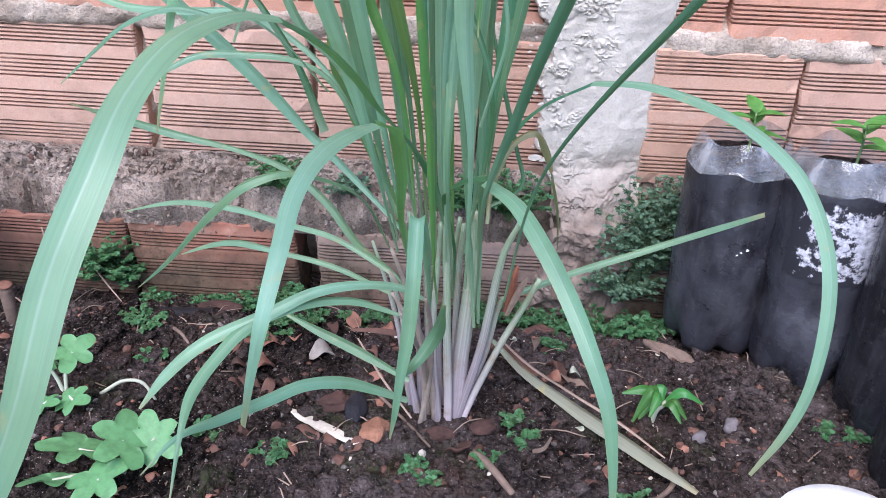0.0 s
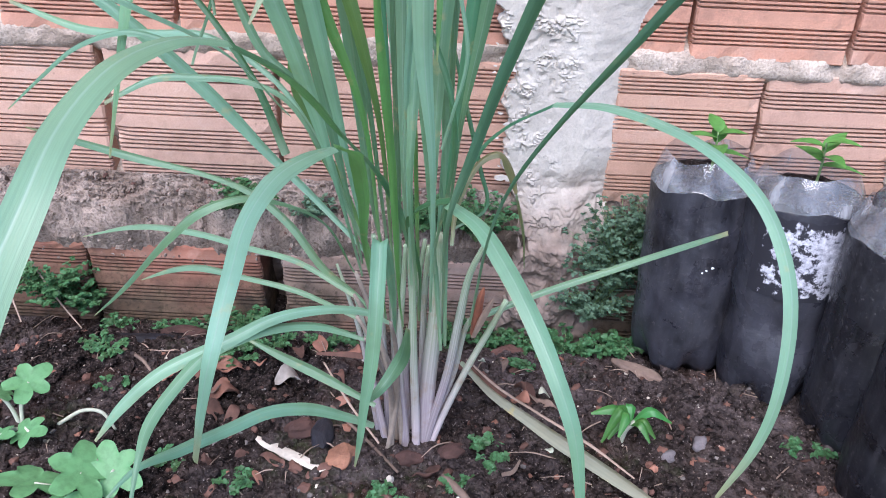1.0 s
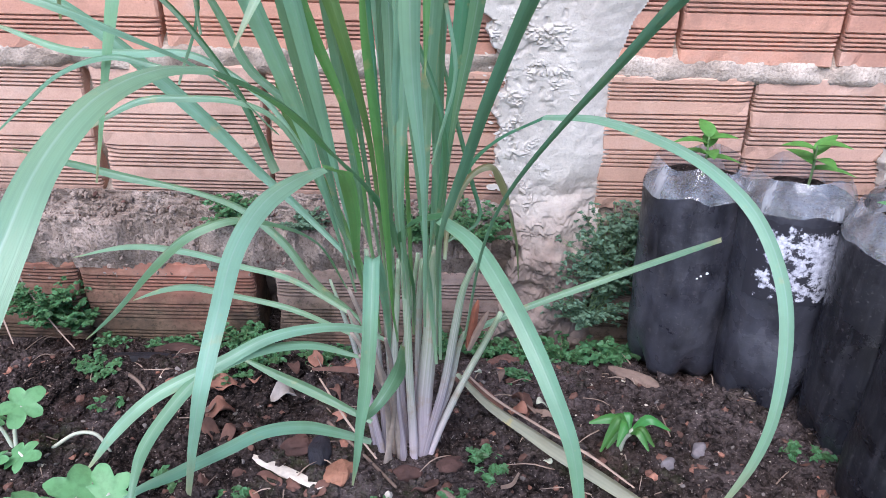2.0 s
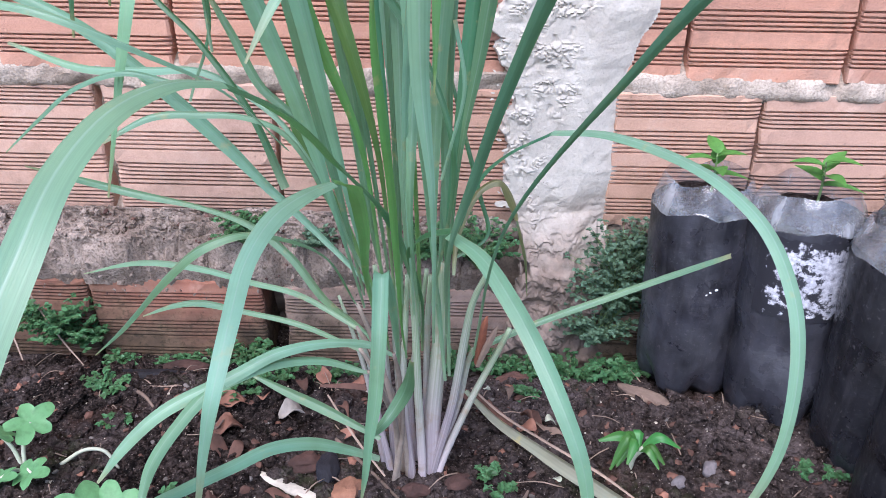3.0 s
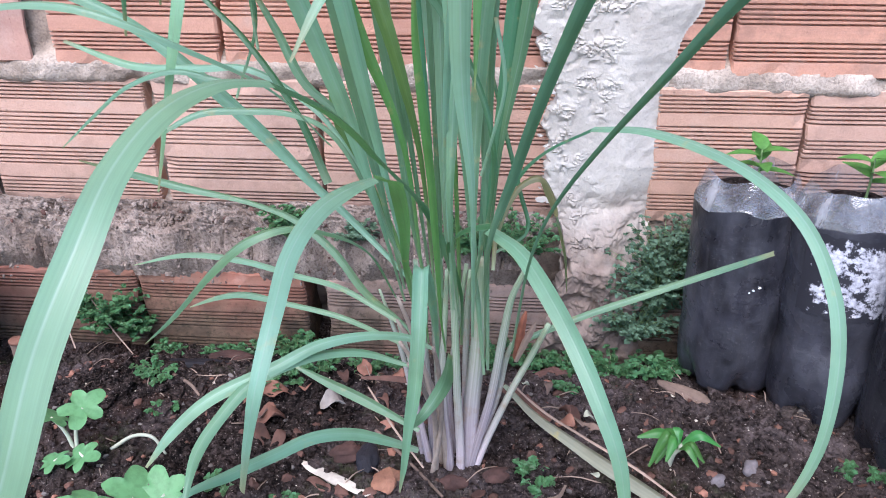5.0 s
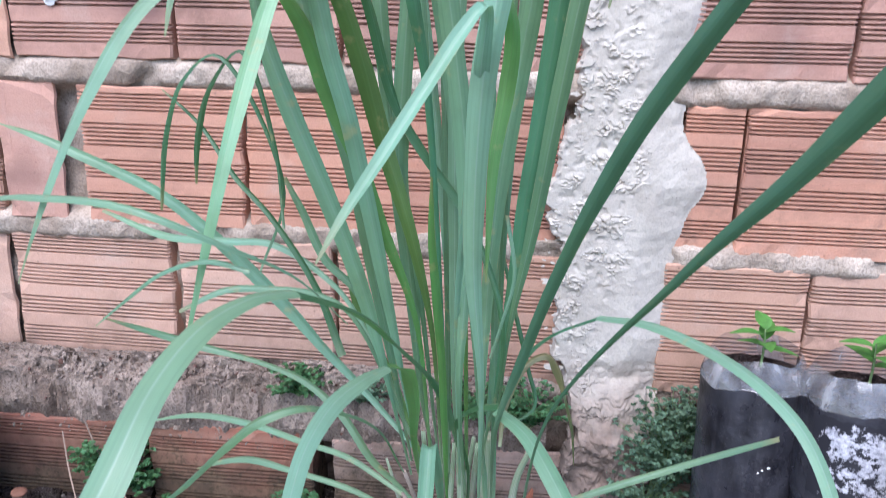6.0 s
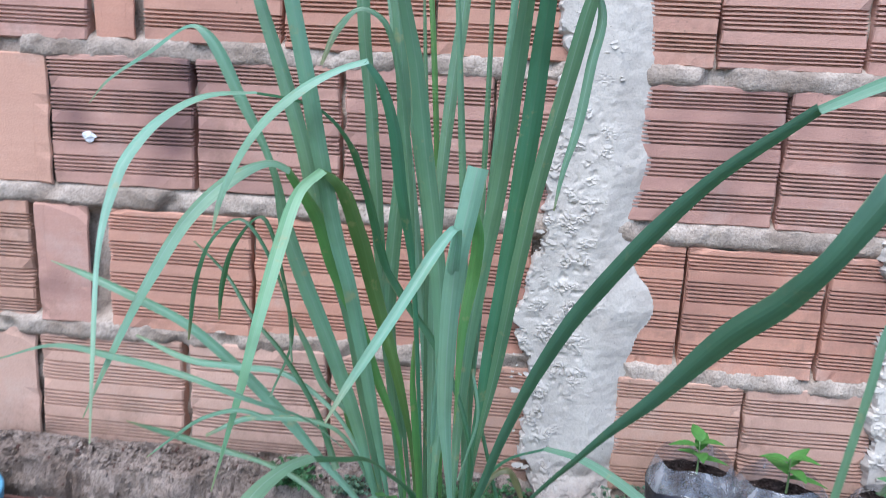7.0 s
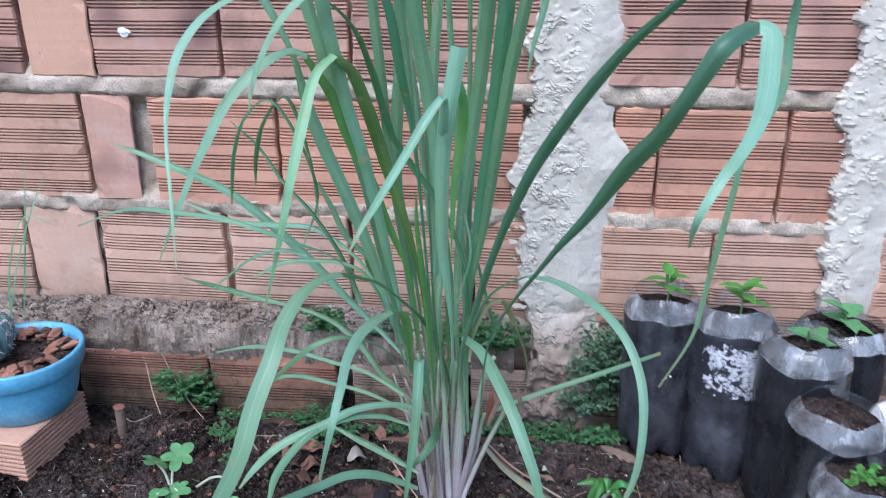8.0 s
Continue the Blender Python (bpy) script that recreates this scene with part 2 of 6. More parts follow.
def clear_plastic():
    """Thin, scuffed bottle plastic with mist on its inside and streaks of highlight put into its colour."""
    k = Nodes("clear_plastic", 0.14, spec=0.9)
    w = k.place()
    # upright pale streaks painted in for the highlights on the plastic
    streak = k.noise(k.place((1, 1, 0.22)), 42, 4, 0.6)
    mist = k.noise(w, 17, 4, 0.6)
    film = k.math("ADD", k.ramp(mist, (0.36, 0.2), (0.66, 0.54)), k.ramp(streak, (0.5, 0.0), (0.7, 0.22)))
    beads = k.ramp(k.cells(w, 330), (0.1, 1.0), (0.3, 0.0))
    wet = k.ramp(k.noise(w, 11, 2), (0.52, 0.0), (0.62, 1.0))
    k.colour(k.mix(k.ramp(streak, (0.36, 0.0), (0.68, 1.0)), (0.22, 0.225, 0.245), (0.56, 0.57, 0.6)))
    k.bsdf.inputs["Coat Weight"].default_value, k.bsdf.inputs["Coat Roughness"].default_value = 1.0, 0.06
    k.rough(k.ramp(mist, (0.35, 0.05), (0.7, 0.24)))
    k.bump(k.math("ADD", k.noise(k.place((1, 1, 0.4)), 34, 3), k.math("MULTIPLY", beads, k.math("MULTIPLY", wet, 0.25))), 0.5, 0.008)
    see = k.n.new("ShaderNodeBsdfTransparent")
    see.inputs[0].default_value = (0.86, 0.87, 0.89, 1)
    both = k.n.new("ShaderNodeMixShader")
    k.l.new(film, both.inputs[0])
    k.l.new(see.outputs[0], both.inputs[1])
    k.l.new(k.bsdf.outputs[0], both.inputs[2])
    k.l.new(both.outputs[0], k.n["Material Output"].inputs[0])
    return k.mat


def filled_plastic(name, tone, dust_sheen):
    """Bottle plastic with damp black soil pressed against its inside."""
    k = Nodes(name, 0.3, spec=0.5)
    w = k.place()
    c = k.mix(k.ramp(k.noise(w, 19, 6, 0.65), (0.36, 0.0), (0.66, 1.0)), tuple(x * 0.3 for x in tone), tuple(x * 1.3 for x in tone))
    c = k.mix(k.ramp(k.noise(k.place((1, 1, 0.14)), 120, 4, 0.6), (0.5, 0.0), (0.72, 0.6)), c, (0.042, 0.04, 0.046))
    c = k.mix(k.ramp(k.noise(k.place((1, 1, 0.3)), 40, 4), (0.56, 0.0), (0.74, 0.4)), c, (0.024, 0.021, 0.022))
    c = k.mix(k.ramp(k.noise(w, 250, 4, 0.6), (0.6, 0.0), (0.7, 0.5)), c, (0.1, 0.09, 0.092))
    # dusty scuffs, tinted to include the bluish sheen of sky and wall
    c = k.mix(k.math("MULTIPLY", k.ramp(k.noise(k.place((1, 1, 0.5)), 9, 5, 0.6), (0.42, 0.0), (0.62, 1.0)), dust_sheen), c, (0.125, 0.128, 0.155))
    k.colour(c)
    k.rough(k.ramp(k.noise(w, 24, 5, 0.6), (0.36, 0.18), (0.62, 0.5)))
    k.bump(k.math("ADD", k.noise(k.place((1, 1, 0.8)), 16, 3), k.math("MULTIPLY", k.noise(w, 170, 4), 0.1)), 0.7, 0.009)
    return k.mat


def torn_label():
    """What is left of a white paper label: ragged flakes of paper on dark plastic; u runs round, v up."""
    k = Nodes("torn_paper_label", 0.6, spec=0.4)
    uv = k.n.new("ShaderNodeSeparateXYZ")
    k.l.new(k.coord.outputs["UV"], uv.inputs[0])
    w = k.place()
    inner = k.math("MULTIPLY", k.ramp(uv.outputs[0], (0.0, 0.0), (0.22, 1.0), (0.82, 1.0), (1.0, 0.0)), k.ramp(uv.outputs[1], (0.0, 0.25), (0.18, 1.0), (0.85, 1.0), (1.0, 0.1)))
    rag = k.math("ADD", k.math("MULTIPLY", k.noise(w, 85, 6, 0.72), 0.85), k.math("MULTIPLY", k.noise(w, 26, 3), 0.35))
    on = k.ramp(k.math("ADD", rag, k.math("MULTIPLY", inner, 0.22)), (0.77, 0.0), (0.82, 1.0))
    paper = k.mix(k.ramp(k.noise(w, 170, 4, 0.7), (0.35, 0.0), (0.65, 1.0)), (0.2, 0.2, 0.24), (0.6, 0.6, 0.66))
    k.colour(k.mix(on, (0.028, 0.028, 0.035), paper))
    k.rough(k.ramp(on, (0.0, 0.3), (1.0, 0.7)))
    k.bump(on, 0.5, 0.0008)
    return k.mat


BRICKS = {
    "pink": brick_material("fired_clay_pink", [(0.53, 0.335, 0.255), (0.56, 0.375, 0.295), (0.5, 0.29, 0.21), (0.55, 0.345, 0.255)], 0.25),
    "orange": brick_material("fired_clay_orange", [(0.56, 0.25, 0.16), (0.53, 0.285, 0.205), (0.5, 0.245, 0.17), (0.57, 0.29, 0.2)], 0.35),
    "dry": brick_material("fired_clay_dry", [(0.56, 0.32, 0.23), (0.58, 0.34, 0.25)], 0.1, 0.15),
    "purple": brick_material("fired_clay_burnt", [(0.47, 0.27, 0.215), (0.5, 0.29, 0.23), (0.43, 0.24, 0.195), (0.51, 0.285, 0.21)], 0.9),
    "footing": brick_material("fired_clay_footing", [(0.33, 0.125, 0.085), (0.36, 0.145, 0.1), (0.3, 0.115, 0.08)], 0.3, 0.95, (0.145, 0.255)),
    "footing_grey": brick_material("fired_clay_dusty", [(0.36, 0.27, 0.235), (0.4, 0.3, 0.26)], 0.2, 0.9, (0.15, 0.24)),
}
MORTAR = mortar_material("bed_mortar", (0.53, 0.44, 0.365), (0.27, 0.21, 0.165))
CONCRETE = mortar_material("pillar_concrete", (0.6, 0.55, 0.485), (0.49, 0.44, 0.385), grain=0.45, rise=(0.25, 0.37))
RUBBLE = mortar_material("rubble_mortar", (0.37, 0.3, 0.255), (0.17, 0.125, 0.1), dirt=False, grain=1.5)
SOIL = soil_material()
LEAF = {
    "top": leaf_material("blade_blue_green", (0.14, 0.285, 0.172), (0.3, 0.43, 0.34)),
    # the pale tone carries the sky's sheen on blades that face up
    "pale": leaf_material("blade_sky_pale", (0.205, 0.38, 0.255), (0.44, 0.57, 0.49)),
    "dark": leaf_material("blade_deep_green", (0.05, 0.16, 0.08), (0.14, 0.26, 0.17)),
    # shade of the two near blades is put into this darker green
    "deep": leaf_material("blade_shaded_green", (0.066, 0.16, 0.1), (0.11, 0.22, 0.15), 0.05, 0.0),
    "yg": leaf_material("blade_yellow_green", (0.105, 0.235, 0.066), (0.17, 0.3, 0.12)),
    "fern": leaf_material("blade_light_green", (0.18, 0.36, 0.19), (0.34, 0.5, 0.33)),
    "fallen": leaf_material("blade_fallen", (0.25, 0.255, 0.19), (0.38, 0.4, 0.31), 0.3),
    "fresh": leaf_material("blade_fresh_green", (0.055, 0.2, 0.04), (0.15, 0.34, 0.11), 0.08, 0.1),
    "dry": leaf_material("blade_dry", (0.2, 0.2, 0.09), (0.4, 0.36, 0.2), 0.3),
}
SHEATH = sheath_material()
THIN_SHEATH = plain("dry_sheath", (0.34, 0.27, 0.22), 0.6, 0.4, 40, 0.4)
WEED = foliage_material("weed_green", (0.066, 0.17, 0.064))
DUSK = foliage_material("weed_grey_green", (0.115, 0.2, 0.125))
LIME = foliage_material("seedling_lime", (0.095, 0.24, 0.05))
SQUASH = foliage_material("squash_green", (0.125, 0.29, 0.12))
STEM = plain("green_stem", (0.2, 0.3, 0.12), 0.6)
PALE_STEM = plain("pale_stem", (0.5, 0.52, 0.4), 0.6)
CLEAR = clear_plastic()
FILL = filled_plastic("soil_filled_plastic", (0.011, 0.011, 0.0145), 0.06)
DUSTY_SHEEN_FILL = filled_plastic("dusty_sheen_soil_filled_plastic", (0.02, 0.02, 0.027), 0.42)
LABEL = torn_label()
BLUE = plain("blue_plastic", (0.125, 0.39, 0.6), 0.42, 0.2, 40, 0.08, 0.5)
WHITE = plain("white_plastic", (0.78, 0.78, 0.77), 0.4, 0.04, 20, 0.05, 0.5)
CHIP = plain("broken_clay", (0.095, 0.047, 0.037), 0.9, 0.55, 60, 0.6)
DEAD = plain("dead_leaf", (0.12, 0.058, 0.042), 0.8, 0.6, 60, 0.5)
RUST = plain("rust_brown_leaf", (0.27, 0.095, 0.055), 0.8, 0.4, 60, 0.4)
MULCH = plain("bark_mulch", (0.27, 0.125, 0.085), 0.85, 0.45, 60, 0.5)
STRAW = plain("dry_straw", (0.3, 0.215, 0.165), 0.75, 0.35, 40, 0.4)
BARK = plain("pale_wood", (0.6, 0.53, 0.44), 0.8, 0.25, 60, 0.5)
TWIG = plain("twig_bark", (0.19, 0.13, 0.1), 0.9, 0.4, 60, 0.6)
CHAR = plain("charred_wood", (0.018, 0.018, 0.024), 0.6, 0.4, 60, 0.5)
STONE = plain("grey_stone", (0.19, 0.165, 0.15), 0.9, 0.35, 50, 0.6)
GREY = plain("lilac_grey_stone", (0.125, 0.108, 0.11), 0.9, 0.35, 80, 0.7)
BLEACHED = plain("bleached_leaf", (0.34, 0.3, 0.265), 0.8, 0.35, 60, 0.5)
FLAKE = plain("orange_bark", (0.27, 0.125, 0.075), 0.85, 0.45, 70, 0.7)
CACTUS = plain("cactus_skin", (0.11, 0.2, 0.215), 0.55, 0.3, 60, 0.3)
SPINE = plain("cactus_spine", (0.6, 0.62, 0.6), 0.6)
PAINT = plain("white_splash", (0.85, 0.85, 0.85), 0.6, 0.05)

# ---- building helpers ----


def smooth(me):
    me.polygons.foreach_set("use_smooth", [True] * len(me.polygons))
    return me


def mesh_of(name, verts, faces, material, soft=True, uvs=None):
    me = bpy.data.meshes.new(name)
    me.from_pydata(verts, [], faces)
    if uvs is not None:
        layer = me.uv_layers.new(name="UVMap")
        for loop in me.loops:
            layer.data[loop.index].uv = uvs[loop.vertex_index]
    me.materials.append(material)
    if soft:
        smooth(me)
    return me


def part(name, data, parent=None, label="", m=None):
    ob = new(name, data)
    if parent is not None:
        ob.parent = parent
    if m is not None:
        ob.matrix_basis = m
    return tagged(ob, label)


def thing(name, place, label, category, group="", kind=""):
    ob = new(name)
    ob.empty_display_size = 0.02
    ob.location = place
    return tagged(ob, label, category, group, kind)


def spline(points, count):
    """Smooth run through rows of numbers."""
    p = np.array(points, float)
    p = np.vstack([2 * p[0] - p[1], p, 2 * p[-1] - p[-2]])
    gap = np.maximum(np.linalg.norm(np.diff(p[:, :3], axis=0), axis=1), 1e-5) ** 0.5
    knot = np.r_[0, np.cumsum(gap)]
    out = []
    for t in np.linspace(knot[1], knot[-2], count):
        i = int(np.clip(np.searchsorted(knot, t, "right") - 1, 1, len(p) - 3))
        k0, k1, k2, k3 = knot[i - 1:i + 3]
        p0, p1, p2, p3 = p[i - 1:i + 3]
        a1 = (k1 - t) / (k1 - k0) * p0 + (t - k0) / (k1 - k0) * p1
        a2 = (k2 - t) / (k2 - k1) * p1 + (t - k1) / (k2 - k1) * p2
        a3 = (k3 - t) / (k3 - k2) * p2 + (t - k2) / (k3 - k2) * p3
        b1 = (k2 - t) / (k2 - k0) * a1 + (t - k0) / (k2 - k0) * a2
        b2 = (k3 - t) / (k3 - k1) * a2 + (t - k1) / (k3 - k1) * a3
        out.append((k2 - t) / (k2 - k1) * b1 + (t - k1) / (k2 - k1) * b2)
    return np.array(out)


def ribbon(name, points, material, facing=(0.03, -0.55, 0.83), fold=0.12, steps=0, wave=0.03, seed=0, span=(0.0, 1.0)):
    """A grass blade: rows of x, y, z, width; folded along its midrib, with a slightly wavy edge."""
    n = steps or 6 * len(points)
    p = spline(points, n)
    p[:, 3] = np.maximum(p[:, 3], 0.0006)
    tangent = np.gradient(p[:, :3], axis=0)
    rng = np.random.default_rng(seed)
    a, b = rng.uniform(0, 6.28, 2)
    verts, uvs, faces = [], [], []
    last = None
    length = np.r_[0, np.cumsum(np.linalg.norm(np.diff(p[:, :3], axis=0), axis=1))]
    for i in range(n):
        t = Vector(tangent[i]).normalized()
        side = t.cross(Vector(facing))
        if side.length < 0.25 and last is not None:
            side = last.copy()
        side.normalize()
        if last is not None:
            if side.dot(last) < 0:
                side.negate()
            side = (side * 0.5 + last * 0.5).normalized()
        last = side.copy()
        turn = 0.14 * math.sin(length[i] * 9 + a)
        normal = t.cross(side).normalized()
        across = side * math.cos(turn) + normal * math.sin(turn)
        up = t.cross(across).normalized()
        c = Vector(p[i, :3])
        half = p[i, 3] / 2
        for u in (-1, -0.5, 0, 0.5, 1):
            lift = fold * half * abs(u) * 1.6
            ripple = wave * half * math.sin(length[i] * 70 + b + 2 * u) * abs(u)
            verts.append(c + across * half * u * (1 + ripple / max(half, 1e-4)) + up * (lift + ripple))
            uvs.append((u / 2 + 0.5, span[0] + (span[1] - span[0]) * length[i] / length[-1]))
    for i in range(n - 1):
        for j in range(4):
            q = i * 5 + j
            faces.append((q, q + 1, q + 6, q + 5))
    return mesh_of(name, verts, faces, material, uvs=uvs)


def tube(name, points, material, sides=8, steps=0, flat=1.0):
    """A tapering round stem: rows of x, y, z, radius."""
    n = steps or 4 * len(points)
    p = spline(points, n)
    p[:, 3] = np.maximum(p[:, 3], 0.0003)
    tangent = np.gradient(p[:, :3], axis=0)
    verts, uvs, faces = [], [], []
    for i in range(n):
        t = Vector(tangent[i]).normalized()
        a = t.cross(Vector((0.3, 1, 0.1)))
        a.normalize()
        b = t.cross(a)
        for j in range(sides):
            w = 6.2832 * j / sides
            verts.append(Vector(p[i, :3]) + (a * math.cos(w) + b * math.sin(w) * flat) * p[i, 3])
            uvs.append((j / sides, i / (n - 1)))
    for i in range(n - 1):
        for j in range(sides):
            k = (j + 1) % sides
            faces.append((i * sides + j, i * sides + k, (i + 1) * sides + k, (i + 1) * sides + j))
    faces.append(tuple(reversed(range(sides))))
    faces.append(tuple((n - 1) * sides + j for j in range(sides)))
    return mesh_of(name, verts, faces, material, uvs=uvs)


def lathe(name, profile, material, sides=40, lobes=0, cap=True):
    """Rows of radius, height, lobe depth, turned about z."""
    verts, faces = [], []
    for r, z, d in profile:
        for j in range(sides):
            w = 6.2832 * j / sides
            k = 1 - d * (0.5 - 0.5 * math.cos(lobes * w)) ** 3 if lobes else 1
            verts.append((r * k * math.cos(w), r * k * math.sin(w), z))
    for i in range(len(profile) - 1):
        for j in range(sides):
            k = (j + 1) % sides
            faces.append((i * sides + j, i * sides + k, (i + 1) * sides + k, (i + 1) * sides + j))
    if cap:
        faces.append(tuple(reversed(range(sides))))
    return mesh_of(name, verts, faces, material)


def lump(name, size, material, seed, rough=0.3, level=2, flat=None):
    """A broken piece: an icosphere pushed about by noise."""
    bm = bmesh.new()
    bmesh.ops.create_icosphere(bm, subdivisions=level, radius=1)
    for v in bm.verts:
        k = 1 + rough * noise.noise(v.co * 1.3 + Vector((seed * 3.7, seed, 0))) * 1.6
        v.co = Vector((v.co.x * size[0] * k, v.co.y * size[1] * k, v.co.z * size[2] * k))
        if flat is not None:
            v.co.z = min(max(v.co.z, -flat), flat)
    me = bpy.data.meshes.new(name)
    bm.to_mesh(me)
    bm.free()
    me.materials.append(material)
    return me


# ---- ground ----


def ground_height(x, y):
    k = min(max((-0.055 - y) / 0.17, 0), 1)
    z = 0.005 + 0.065 * k * k * (3 - 2 * k)
    z -= 0.052 * min(max((-0.33 - x) / 0.14, 0), 1) * k
    if abs(x) < 3 and y > -3:
        v = Vector((x, y, 0))
        z += 0.010 * noise.noise(v * 7) + 0.007 * noise.noise(v * 19) + 0.0045 * noise.noise(v * 47) + 0.0022 * noise.noise(v * 110)
    return z


def axis(fine0, fine1, step, far0, far1):
    a = list(np.arange(fine0, fine1 + 1e-6, step))
    d, v = step, fine1
    while v < far1:
        d *= 1.35
        v += d
        a.append(v)
    d, v = step, fine0
    while v > far0:
        d *= 1.35
        v -= d
        a.insert(0, v)
    return a


gx, gy = axis(-0.9, 0.95, 0.0055, -60, 60), axis(-0.8, 0.02, 0.0055, -60, 40)
verts = [(x, y, ground_height(x, y)) for y in gy for x in gx]
nx = len(gx)
faces = [(j * nx + i, j * nx + i + 1, (j + 1) * nx + i + 1, (j + 1) * nx + i) for j in range(len(gy) - 1) for i in range(nx - 1)]
ground = tagged(new("ground", mesh_of("ground", verts, faces, SOIL)), "dark crumbly damp garden soil strewn with litter", "soil", kind="structure")

# ---- wall ----
wall = tagged(new("wall_north"), "rough wall of grooved hollow clay bricks in thick mortar", "brick wall", kind="structure")

GROOVES = [0.11, 0.138, 0.166, 0.196, 0.226, 0.345, 0.375, 0.405, 0.437, 0.47, 0.58, 0.61, 0.64, 0.67, 0.70, 0.733, 0.835, 0.862, 0.89, 0.918, 0.945]
TURNED = [1 - g for g in reversed(GROOVES)]


def brick_mesh(name, grooves, tone, upright=False, depth=0.0075, seed=0):
    """A unit brick (1 wide, 1 high, 0.09 deep) whose face carries cut grooves along its length."""
    prof = [(0.0, 0.004), (0.012, 0.0)]
    for g in grooves:
        prof += [(g - 0.0085, 0.0), (g - 0.0065, depth), (g + 0.0065, depth), (g + 0.0085, 0.0)]
    prof += [(0.988, 0.0), (1.0, 0.004)]
    verts, faces = [], []
    cols = [0.0, 0.012] + [0.012 + 0.976 * i / 13 for i in range(1, 13)] + [0.988, 1.0]
    for c, x in enumerate(cols):
        inset = 0.003 if c in (0, len(cols) - 1) else 0.0
        for z, y in prof:
            p = Vector((x * 2.2, seed * 5.0, z * 2.2))
            # worn arrises, chipped corners and a face that is not quite flat
            rim = max(0.0, 1 - min(z, 1 - z, x, 1 - x) / 0.06)
            chip = 0.014 * max(0.0, noise.noise(p * 3.1) - 0.12) * rim
            jz = rim * 0.018 * noise.noise(p * 2.3) if z < 0.06 or z > 0.94 else 0.0012 * noise.noise(Vector((x * 3, seed, z * 9)))
            jx = rim * 0.018 * noise.noise(p * 2.6 + Vector((3, 0, 0))) if x < 0.06 or x > 0.94 else 0.0
            wear = 0.5 + 0.5 * min(max(0.8 + 1.4 * noise.noise(p * 1.4 + Vector((0, 9, 0))), 0), 1)
            q = y * wear + inset + chip + 0.0012 * noise.noise(p * 0.8)
            verts.append((z + jz, q, x + jx) if upright else (x + jx, q, z + jz))
    n, m = len(prof), len(cols)
    for c in range(m - 1):
        for i in range(n - 1):
            q = (c * n + i, (c + 1) * n + i, (c + 1) * n + i + 1, c * n + i + 1)
            faces.append(q[::-1] if upright else q)
    k = len(verts)
    verts += [(0, 0.09, 0), (1, 0.09, 0), (1, 0.09, 1), (0, 0.09, 1)]
    first, final = list(range(n)), list(range((m - 1) * n, m * n))
    if upright:
        faces += [(k + 3, k + 2, k + 1, k), (*first, k + 1, k), (k + 3, k + 2, *reversed(final))]
    else:
        faces += [(k + 3, k + 2, k + 1, k), (k, k + 3, *reversed(first)), (*final, k + 2, k + 1)]
    return mesh_of(name, verts, faces, BRICKS[tone], soft=False)


FLAT_BRICK = {t: [brick_mesh("brick", TURNED if s == 3 else GROOVES, t, seed=s) for s in range(4)] for t in BRICKS}
END_BRICK = {t: [brick_mesh("brick_end", [0.2, 0.8], t, True, 0.0003, s) for s in range(3)] for t in BRICKS}
dice = random.Random(5)


def lay(x0, x1, z0, z1, end=False, y=0.0, tone="pink"):
    """One brick in the wall, a little out of line."""
    ob = part("brick", dice.choice((END_BRICK if end else FLAT_BRICK)[tone]), wall)
    ob.location = (x0, y + dice.uniform(-0.003, 0.003), z0 + dice.uniform(-0.002, 0.002))
    ob.rotation_euler = (radians(dice.uniform(-0.7, 0.7)), radians(dice.uniform(-0.5, 0.5)), radians(dice.uniform(-0.6, 0.6)))
    ob.scale = (x1 - x0, 1, z1 - z0)


def course(z0, z1, joints, ends=(), y=0.0, tone="pink"):
    """Bricks between x joints; ends marks the pieces that stand on end."""
    for i, (a, b) in enumerate(zip(joints[:-1], joints[1:])):
        if b - a > 0.035:
            lay(a + 0.003, b - 0.003, z0, z1, i in ends, y, tone)


BEDS = [0.19, 0.392, 0.602, 0.818, 1.03] + [1.03 + 0.213 * i for i in range(1, 6)]


def mortar_sheet(x0, x1, z0, z1, y0, step, seed):
    """The rough face of the mortar behind the bricks."""
    xs, zs = np.arange(x0, x1 + step / 2, step), np.arange(z0, z1 + step / 2, step)
    vs = []
    for z in zs:
        bed = max(math.exp(-((z - b) / 0.021) ** 4) for b in BEDS)
        for x in xs:
            v = Vector((x, seed, z))
            hollow = 0.017 * (1 - bed) ** 2 * min(max(0.75 + 1.8 * noise.noise(v * 14 + Vector((0, 6, 0))), 0), 1)
            vs.append((x, y0 + 0.0045 + hollow - 0.0165 * bed * (1 - 0.75 * min(max(3.5 * noise.noise(v * 17 + Vector((2, 0, 0))) - 0.5, 0), 1)) - 0.005 * noise.noise(v * 15) - 0.0035 * noise.noise(v * 48) - 0.004 * abs(noise.noise(v * 95)), z))
    m = len(xs)
    fs = [(j * m + i, j * m + i + 1, (j + 1) * m + i + 1, (j + 1) * m + i) for j in range(len(zs) - 1) for i in range(m - 1)]
    me = mesh_of("mortar", vs, fs, MORTAR)
    me.set_sharp_from_angle(angle=0.7)
    return me


# the solid heart of the wall and its mortar face
bm = bmesh.new()
bmesh.ops.create_cube(bm, size=1)
bmesh.ops.transform(bm, matrix=Matrix.LocRotScale((0.05, 0.06, 0.975), None, (3.5, 0.06, 2.25)), verts=bm.verts)
core = bpy.data.meshes.new("core")
bm.to_mesh(core)
bm.free()
core.materials.append(MORTAR)
part("core", core, wall)
part("mortar", mortar_sheet(-0.92, 0.98, -0.05, 1.03, 0.010, 0.0045, 3.0), wall)
